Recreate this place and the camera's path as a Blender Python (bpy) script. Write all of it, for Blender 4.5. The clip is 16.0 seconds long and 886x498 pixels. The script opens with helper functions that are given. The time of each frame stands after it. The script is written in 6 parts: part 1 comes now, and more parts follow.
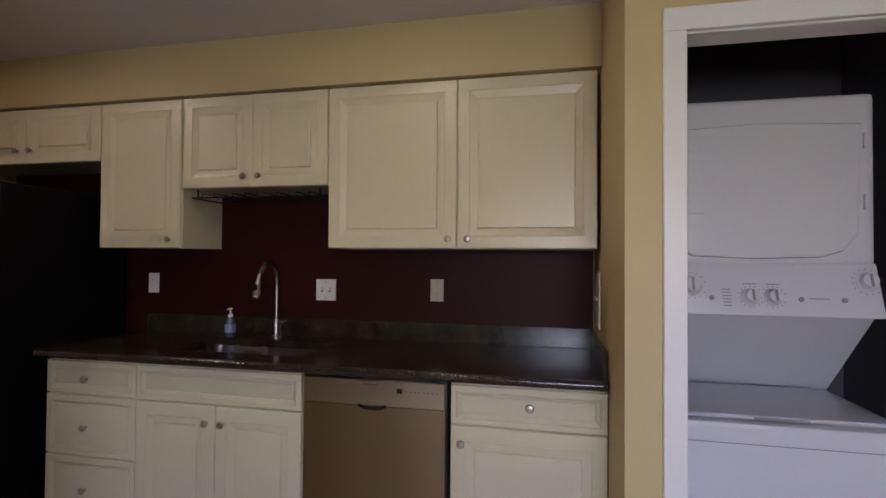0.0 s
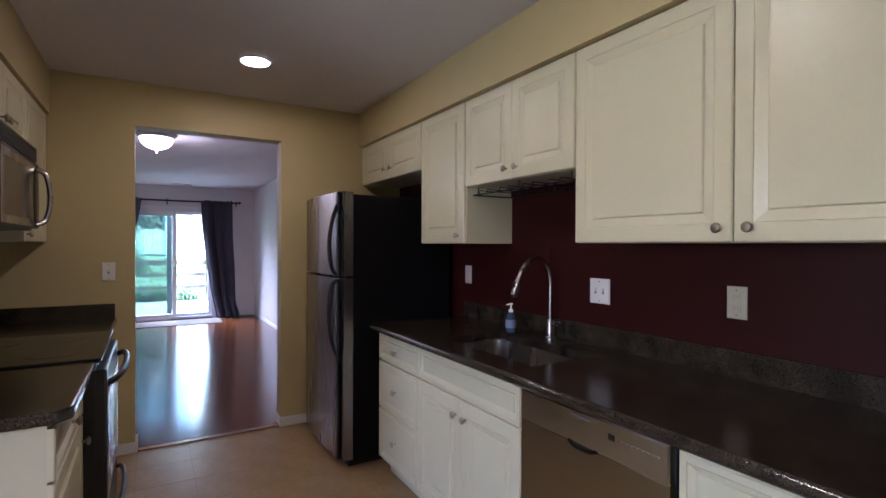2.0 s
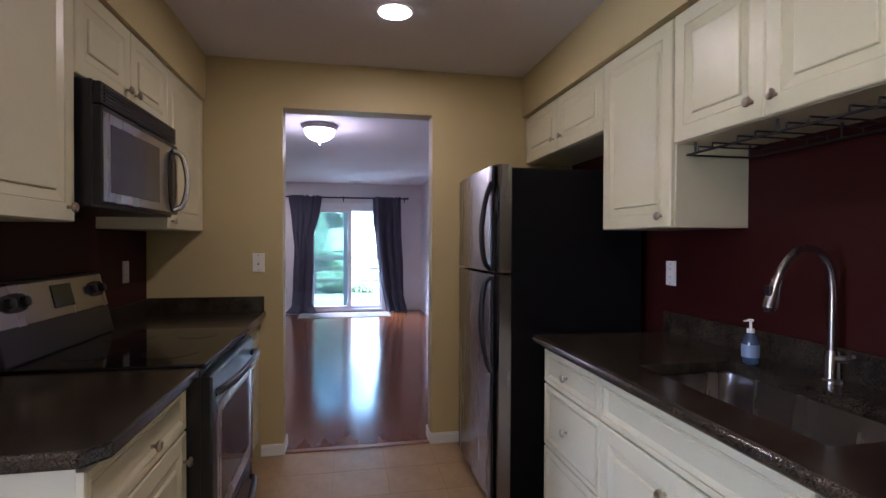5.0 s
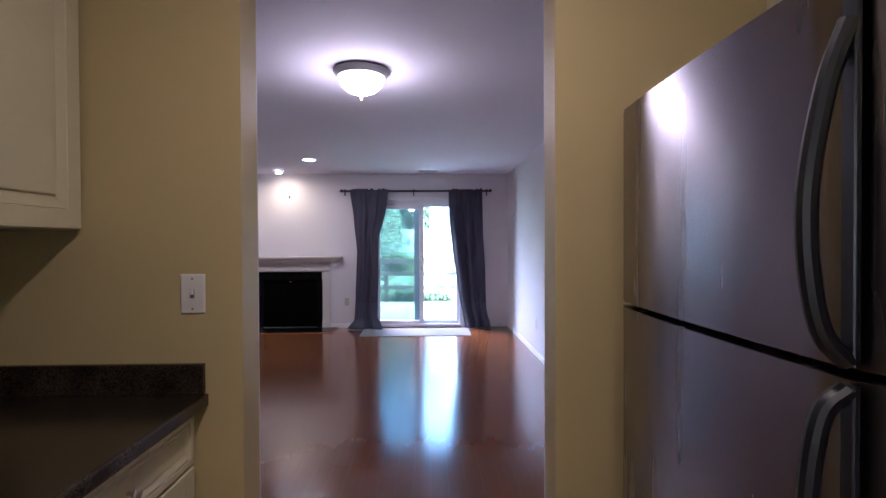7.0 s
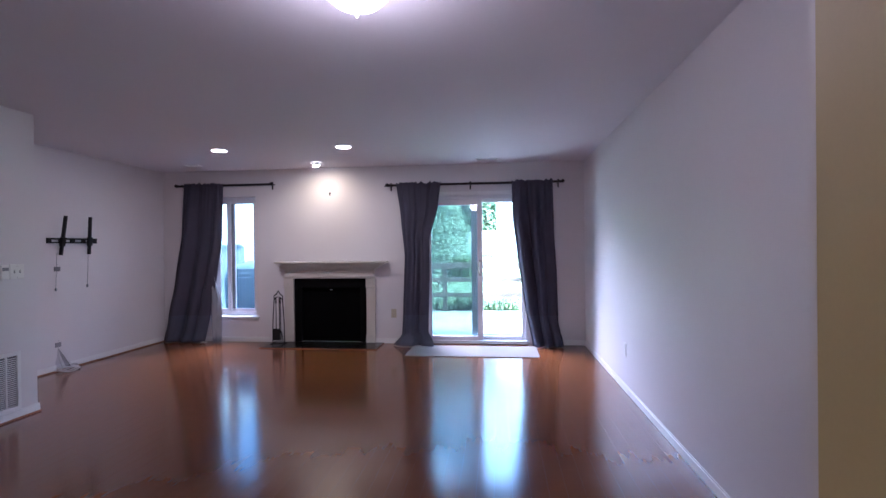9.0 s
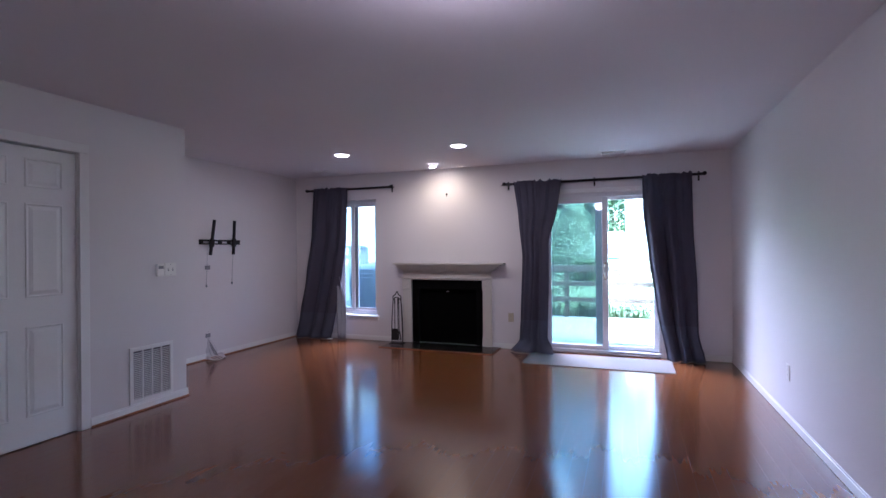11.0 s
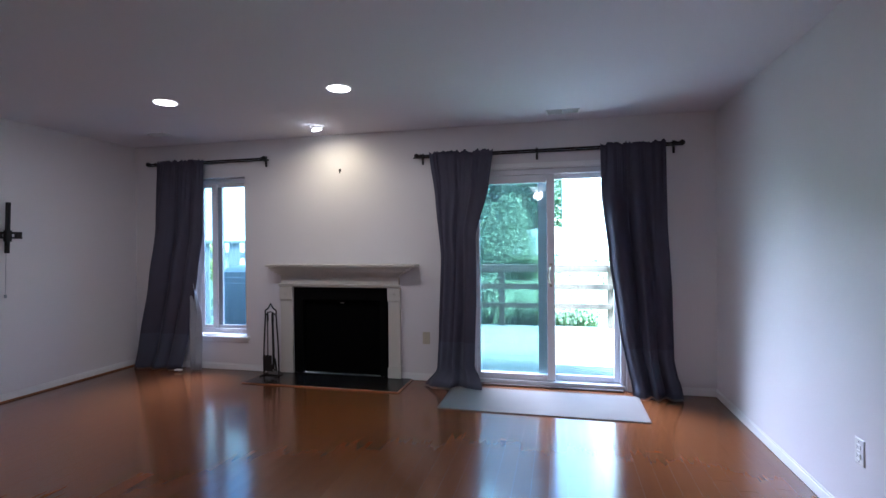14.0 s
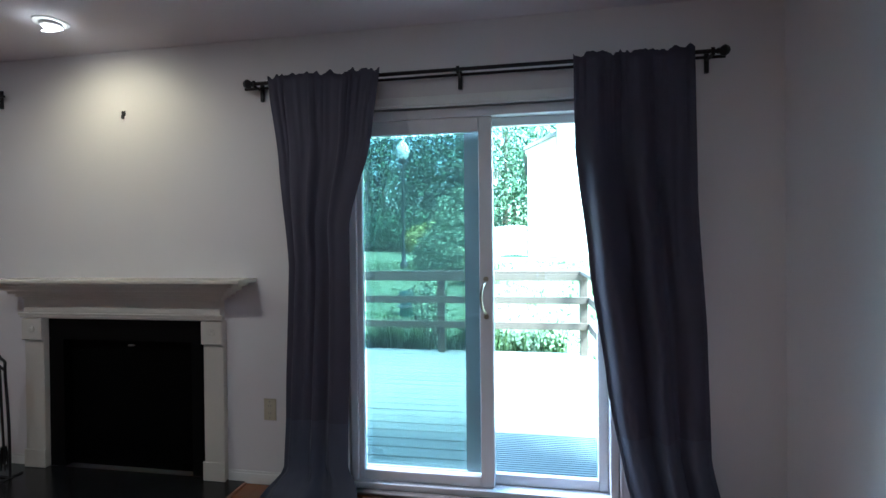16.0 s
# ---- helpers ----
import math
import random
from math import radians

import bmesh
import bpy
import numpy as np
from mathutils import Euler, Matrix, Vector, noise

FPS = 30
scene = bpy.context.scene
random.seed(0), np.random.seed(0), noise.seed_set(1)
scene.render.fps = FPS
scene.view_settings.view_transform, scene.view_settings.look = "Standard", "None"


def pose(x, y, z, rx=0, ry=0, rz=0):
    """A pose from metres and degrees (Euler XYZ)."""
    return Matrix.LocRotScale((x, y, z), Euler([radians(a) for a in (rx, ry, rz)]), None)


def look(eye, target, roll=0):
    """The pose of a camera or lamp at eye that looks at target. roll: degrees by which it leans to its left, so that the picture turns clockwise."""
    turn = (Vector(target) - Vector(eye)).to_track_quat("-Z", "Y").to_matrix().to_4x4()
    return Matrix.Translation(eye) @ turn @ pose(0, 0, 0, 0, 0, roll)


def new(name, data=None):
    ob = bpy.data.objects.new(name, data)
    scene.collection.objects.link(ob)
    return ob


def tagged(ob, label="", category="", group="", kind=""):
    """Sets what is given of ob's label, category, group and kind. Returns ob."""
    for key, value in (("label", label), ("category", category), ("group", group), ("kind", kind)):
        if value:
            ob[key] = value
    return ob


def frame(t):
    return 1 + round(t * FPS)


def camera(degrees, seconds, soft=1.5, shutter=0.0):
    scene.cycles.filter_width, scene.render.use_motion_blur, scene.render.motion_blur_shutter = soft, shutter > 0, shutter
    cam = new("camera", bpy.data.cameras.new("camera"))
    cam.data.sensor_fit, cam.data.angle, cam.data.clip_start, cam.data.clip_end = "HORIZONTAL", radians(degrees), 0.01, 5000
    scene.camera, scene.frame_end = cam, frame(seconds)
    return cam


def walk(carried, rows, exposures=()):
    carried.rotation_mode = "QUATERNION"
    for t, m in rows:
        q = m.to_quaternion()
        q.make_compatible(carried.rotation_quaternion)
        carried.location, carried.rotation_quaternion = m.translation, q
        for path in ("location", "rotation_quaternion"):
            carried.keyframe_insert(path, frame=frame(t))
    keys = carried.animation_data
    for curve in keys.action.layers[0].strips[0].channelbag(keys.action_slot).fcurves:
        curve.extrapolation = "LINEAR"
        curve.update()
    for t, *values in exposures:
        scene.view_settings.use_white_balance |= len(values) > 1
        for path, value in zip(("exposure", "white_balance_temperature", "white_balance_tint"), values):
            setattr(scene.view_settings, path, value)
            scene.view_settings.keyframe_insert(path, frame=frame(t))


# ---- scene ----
cam = camera(83.8, 16.0)

PATH = [
    (0, (-0.539, -3.444, 1.353), (1.415, -3.021, 1.389), 0.4),
    (0.5, (-0.382, -3.497, 1.446), (1.435, -2.663, 1.4), -0.1),
    (1, (-0.162, -3.703, 1.399), (1.31, -2.35, 1.391), 0.3),
    (1.5, (0.029, -3.816, 1.378), (1.221, -2.21, 1.366), 0.3),
    (2, (0.2, -3.857, 1.384), (1.214, -2.134, 1.369), 0.2),
    (2.5, (0.285, -3.918, 1.391), (1.119, -2.099, 1.381), 0.3),
    (3, (0.321, -3.969, 1.378), (1.052, -2.107, 1.368), 0.4),
    (3.5, (0.333, -3.993, 1.364), (1.007, -2.11, 1.352), 0.3),
    (4, (0.379, -3.92, 1.346), (0.974, -2.011, 1.327), 0.3),
    (4.5, (0.442, -3.594, 1.352), (0.921, -1.652, 1.327), 0.3),
    (5, (0.491, -3.217, 1.334), (0.874, -1.254, 1.308), 0.2),
    (7.3, (0.664, -1.241, 1.358), (0.691, 0.759, 1.334), -0.4),
    (7.5, (0.667, -1.079, 1.36), (0.676, 0.921, 1.337), -0.5),
    (8, (0.712, -0.745, 1.347), (0.681, 1.254, 1.327), -0.5),
    (8.5, (0.751, -0.505, 1.341), (0.646, 1.492, 1.327), -0.5),
    (9, (0.798, -0.279, 1.332), (0.576, 1.708, 1.323), -0.6),
    (9.5, (0.798, -0.129, 1.338), (0.404, 1.832, 1.335), -0.6),
    (10, (0.835, -0.064, 1.328), (0.219, 1.839, 1.333), -0.6),
    (10.2, (0.849, -0.053, 1.327), (0.148, 1.82, 1.331), -0.5),
    (12.3, (0.675, 0.16, 1.282), (0.031, 2.053, 1.278), -0.2),
    (12.5, (0.665, 0.296, 1.27), (0.07, 2.205, 1.264), -0.3),
    (13, (0.649, 0.731, 1.308), (0.133, 2.663, 1.298), -0.4),
    (13.5, (0.595, 1.247, 1.333), (0.108, 3.187, 1.319), -0.4),
    (14, (0.634, 1.787, 1.324), (0.172, 3.733, 1.309), -0.5),
    (14.5, (0.653, 2.336, 1.322), (0.211, 4.287, 1.307), -0.5),
    (15, (0.698, 2.878, 1.308), (0.297, 4.838, 1.294), -0.5),
    (15.5, (0.776, 3.419, 1.317), (0.401, 5.383, 1.302), -0.6),
    (16, (0.768, 3.931, 1.313), (0.426, 5.901, 1.298), -0.6),
]
walk(cam, [(t, look(eye, target, roll)) for t, eye, target, roll in PATH],
     [(0, 4.25, 5950, 30), (1.5, 4.76, 5350, 27), (3, 4.86, 5220, 26), (4, 4.88, 5200, 26), (5, 5.08, 5180, 27), (7.5, 5.08, 5200, 28), (10, 4.87, 5250, 28), (14, 4.62, 5200, 15), (16, 4.30, 5200, 4)])

# ---- light ----
world = bpy.data.worlds.new("world")
scene.world = world
world.use_nodes = True
wn = world.node_tree.nodes
sky = wn.new("ShaderNodeTexSky")
sky.sky_type = "NISHITA"
sky.sun_disc = False
SUN_EL, SUN_ROT = radians(52), radians(120)
sky.sun_elevation, sky.sun_rotation = SUN_EL, SUN_ROT
sky.air_density, sky.dust_density = 1.3, 2.5
wn["Background"].inputs["Strength"].default_value = 0.15
world.node_tree.links.new(sky.outputs[0], wn["Background"].inputs["Color"])

sun = new("sun", bpy.data.lights.new("sun", "SUN"))
sun.data.energy, sun.data.angle, sun.data.color = 3.7, radians(14), (1.0, 0.95, 0.88)
sun_way = Vector((math.sin(SUN_ROT) * math.cos(SUN_EL), math.cos(SUN_ROT) * math.cos(SUN_EL), math.sin(SUN_EL)))
sun.matrix_world = look(sun_way * 30, (0, 0, 0))


def lamp(name, kind, where, watts, colour, size=0.1, aim=None, spread=180, cone=None):
    data = bpy.data.lights.new(name, kind)
    data.energy, data.color = watts, colour
    ob = new(name, data)
    ob.matrix_world = look(where, aim or (where[0], where[1], where[2] - 1 + 1e-4)) if kind != "POINT" else Matrix.Translation(where)
    if kind == "AREA":
        data.shape, data.size, data.spread = "DISK", size, radians(spread)
    elif kind == "SPOT":
        data.spot_size, data.spot_blend, data.shadow_soft_size = radians(cone), 1.0, size
    else:
        data.shadow_soft_size = size
    return ob


WARM = (1.0, 0.77, 0.52)
NEUTRAL = (1.0, 0.87, 0.74)
CEIL = 2.46
KITCHEN_CANS = [(0.72, -0.80), (0.70, -2.75)]
LIVING_CANS = [(-2.353, 5.042), (-0.903, 5.069)]
for cx, cy in KITCHEN_CANS:
    lamp("can_lamp", "AREA", (cx, cy, CEIL - 0.012), 0.235, WARM, 0.12)
for cx, cy in LIVING_CANS:
    lamp("can_lamp", "AREA", (cx, cy, CEIL - 0.012), 0.38, NEUTRAL, 0.12)
lamp("spot_lamp", "SPOT", (-1.60, 5.99, CEIL - 0.085), 0.72, (1.0, 0.80, 0.46), 0.03, aim=(-1.56, 6.46, 1.50), cone=150)
lamp("dome_lamp", "POINT", (0.235, 1.69, CEIL - 0.20), 0.58, (1.0, 0.86, 0.80), 0.09)
lamp("door_sky_lamp", "AREA", (-2.2, 9.9, 4.7), 74.0, (0.90, 0.87, 0.97), 4.8, aim=(1.0, 5.0, 0.8), spread=140)
lamp("dining_window_lamp", "AREA", (-2.88, -3.85, 1.40), 1.25, (0.90, 0.80, 0.90), 1.0, aim=(0.3, -2.9, 0.8))


# ---- materials ----
def nodes_of(name):
    m = bpy.data.materials.new(name)
    m.use_nodes = True
    return m, m.node_tree.nodes, m.node_tree.links, m.node_tree.nodes["Principled BSDF"]


def surface(name, colour, rough=0.5, metal=0.0, vary=0.06, scale=3.0, fine=60.0, bump=0.05, bump_dist=0.001, stretch=(1, 1, 1), random_tone=0.0, coat=0.0, rough_vary=0.03, second=None, spec=0.5):
    """Principled surface with tone varied by large and fine noise, and fine relief."""
    m, n, l, p = nodes_of(name)
    geo = n.new("ShaderNodeTexCoord")
    mp = n.new("ShaderNodeMapping")
    mp.inputs["Scale"].default_value = stretch
    l.new(geo.outputs["Object"], mp.inputs["Vector"])
    big = n.new("ShaderNodeTexNoise")
    big.inputs["Scale"].default_value, big.inputs["Detail"].default_value = scale, 4
    small = n.new("ShaderNodeTexNoise")
    small.inputs["Scale"].default_value, small.inputs["Detail"].default_value = fine, 3
    l.new(mp.outputs[0], big.inputs["Vector"])
    l.new(mp.outputs[0], small.inputs["Vector"])
    mix = n.new("ShaderNodeMath")
    mix.operation = "MULTIPLY_ADD"
    mix.inputs[1].default_value = 0.6
    add = n.new("ShaderNodeMath")
    add.operation = "MULTIPLY"
    add.inputs[1].default_value = 0.4
    l.new(small.outputs["Fac"], add.inputs[0])
    l.new(big.outputs["Fac"], mix.inputs[0])
    l.new(add.outputs[0], mix.inputs[2])
    ramp = n.new("ShaderNodeValToRGB")
    e = ramp.color_ramp.elements
    lo = [c * (1 - vary) for c in colour]
    hi = [min(1, c * (1 + vary)) for c in colour] if second is None else second
    e[0].position, e[1].position = 0.3, 0.7
    e[0].color, e[1].color = (*lo, 1), (*hi, 1)
    l.new(mix.outputs[0], ramp.inputs[0])
    out = ramp.outputs[0]
    if random_tone:
        info = n.new("ShaderNodeObjectInfo")
        isl = n.new("ShaderNodeNewGeometry")
        s = n.new("ShaderNodeMath")
        s.operation = "ADD"
        l.new(info.outputs["Random"], s.inputs[0])
        l.new(isl.outputs["Random Per Island"], s.inputs[1])
        fr = n.new("ShaderNodeMath")
        fr.operation = "FRACT"
        l.new(s.outputs[0], fr.inputs[0])
        rg = n.new("ShaderNodeMapRange")
        rg.inputs["To Min"].default_value, rg.inputs["To Max"].default_value = 1 - random_tone, 1 + random_tone
        l.new(fr.outputs[0], rg.inputs["Value"])
        hsv = n.new("ShaderNodeHueSaturation")
        l.new(out, hsv.inputs["Color"])
        l.new(rg.outputs[0], hsv.inputs["Value"])
        out = hsv.outputs[0]
    l.new(out, p.inputs["Base Color"])
    rr = n.new("ShaderNodeMapRange")
    rr.inputs["To Min"].default_value, rr.inputs["To Max"].default_value = max(0, rough - rough_vary), min(1, rough + rough_vary)
    l.new(big.outputs["Fac"], rr.inputs["Value"])
    l.new(rr.outputs[0], p.inputs["Roughness"])
    p.inputs["Metallic"].default_value = metal
    p.inputs["Specular IOR Level"].default_value = spec
    p.inputs["Coat Weight"].default_value = coat
    p.inputs["Coat Roughness"].default_value = 0.12
    if bump:
        b = n.new("ShaderNodeBump")
        b.inputs["Strength"].default_value, b.inputs["Distance"].default_value = bump, bump_dist
        l.new(small.outputs["Fac"], b.inputs["Height"])
        l.new(b.outputs[0], p.inputs["Normal"])
    return m


def glowing(name, colour, strength):
    m, n, l, p = nodes_of(name)
    p.inputs["Base Color"].default_value = (0.9, 0.9, 0.88, 1)
    p.inputs["Emission Color"].default_value = (*colour, 1)
    p.inputs["Emission Strength"].default_value = strength
    return m


def pane_glass(name, tint):
    m, n, l, p = nodes_of(name)
    n.remove(p)
    clear = n.new("ShaderNodeBsdfTransparent")
    clear.inputs[0].default_value = (*tint, 1)
    gloss = n.new("ShaderNodeBsdfGlossy")
    gloss.inputs["Roughness"].default_value = 0.01
    facing = n.new("ShaderNodeLayerWeight")
    facing.inputs["Blend"].default_value = 0.5
    power = n.new("ShaderNodeMath")
    power.operation = "POWER"
    power.inputs[1].default_value = 4.0
    l.new(facing.outputs["Facing"], power.inputs[0])
    fres = n.new("ShaderNodeMath")
    fres.operation = "MULTIPLY_ADD"
    fres.inputs[1].default_value, fres.inputs[2].default_value = 0.6, 0.05
    l.new(power.outputs[0], fres.inputs[0])
    mix = n.new("ShaderNodeMixShader")
    l.new(fres.outputs[0], mix.inputs[0])
    l.new(clear.outputs[0], mix.inputs[1])
    l.new(gloss.outputs[0], mix.inputs[2])
    l.new(mix.outputs[0], n["Material Output"].inputs["Surface"])
    return m


def granite(name):
    m, n, l, p = nodes_of(name)
    tc = n.new("ShaderNodeTexCoord")
    v = n.new("ShaderNodeTexVoronoi")
    v.inputs["Scale"].default_value = 420
    nz = n.new("ShaderNodeTexNoise")
    nz.inputs["Scale"].default_value, nz.inputs["Detail"].default_value = 9, 6
    l.new(tc.outputs["Object"], v.inputs["Vector"])
    l.new(tc.outputs["Object"], nz.inputs["Vector"])
    r1 = n.new("ShaderNodeValToRGB")
    e = r1.color_ramp.elements
    e[0].position, e[0].color = 0.15, (0.010, 0.009, 0.008, 1)
    e[1].position, e[1].color = 0.95, (0.062, 0.050, 0.036, 1)
    x = e.new(0.55)
    x.color = (0.040, 0.033, 0.026, 1)
    sep = n.new("ShaderNodeSeparateColor")
    l.new(v.outputs["Color"], sep.inputs[0])
    l.new(sep.outputs[0], r1.inputs[0])
    r2 = n.new("ShaderNodeValToRGB")
    r2.color_ramp.elements[0].position, r2.color_ramp.elements[0].color = 0.35, (0.45, 0.42, 0.38, 1)
    r2.color_ramp.elements[1].position, r2.color_ramp.elements[1].color = 0.7, (1.2, 1.1, 0.95, 1)
    l.new(nz.outputs["Fac"], r2.inputs[0])
    mul = n.new("ShaderNodeMix")
    mul.data_type, mul.blend_type = "RGBA", "MULTIPLY"
    mul.inputs[0].default_value = 1
    l.new(r1.outputs[0], mul.inputs[6])
    l.new(r2.outputs[0], mul.inputs[7])
    l.new(mul.outputs[2], p.inputs["Base Color"])
    p.inputs["Roughness"].default_value = 0.20
    return m


def brushed(name, colour, rough=0.3, along="z"):
    m = surface(name, colour, rough, 1.0, 0.015, 2.0, 40.0, 0.0, 0.0002, (6, 6, 0.5) if along == "z" else (0.5, 0.5, 6), rough_vary=0.02)
    return m


def leaves(name, lo, hi):
    m = surface(name, lo, 0.6, 0, 0.0, 0.6, 8.0, 0.0, second=hi, random_tone=0.22)
    m.node_tree.nodes["Principled BSDF"].inputs["Specular IOR Level"].default_value = 0.12
    return m


def screened(name, tint, veil):
    """Tinted pane with a fine insect screen that scatters a little daylight."""
    m = pane_glass(name, tint)
    n, l = m.node_tree.nodes, m.node_tree.links
    out = n["Material Output"].inputs["Surface"]
    first = out.links[0].from_socket
    t = n.new("ShaderNodeBsdfTranslucent")
    t.inputs[0].default_value = (0.35, 0.40, 0.42, 1)
    mix = n.new("ShaderNodeMixShader")
    mix.inputs[0].default_value = veil
    l.new(first, mix.inputs[1])
    l.new(t.outputs[0], mix.inputs[2])
    l.new(mix.outputs[0], out)
    return m


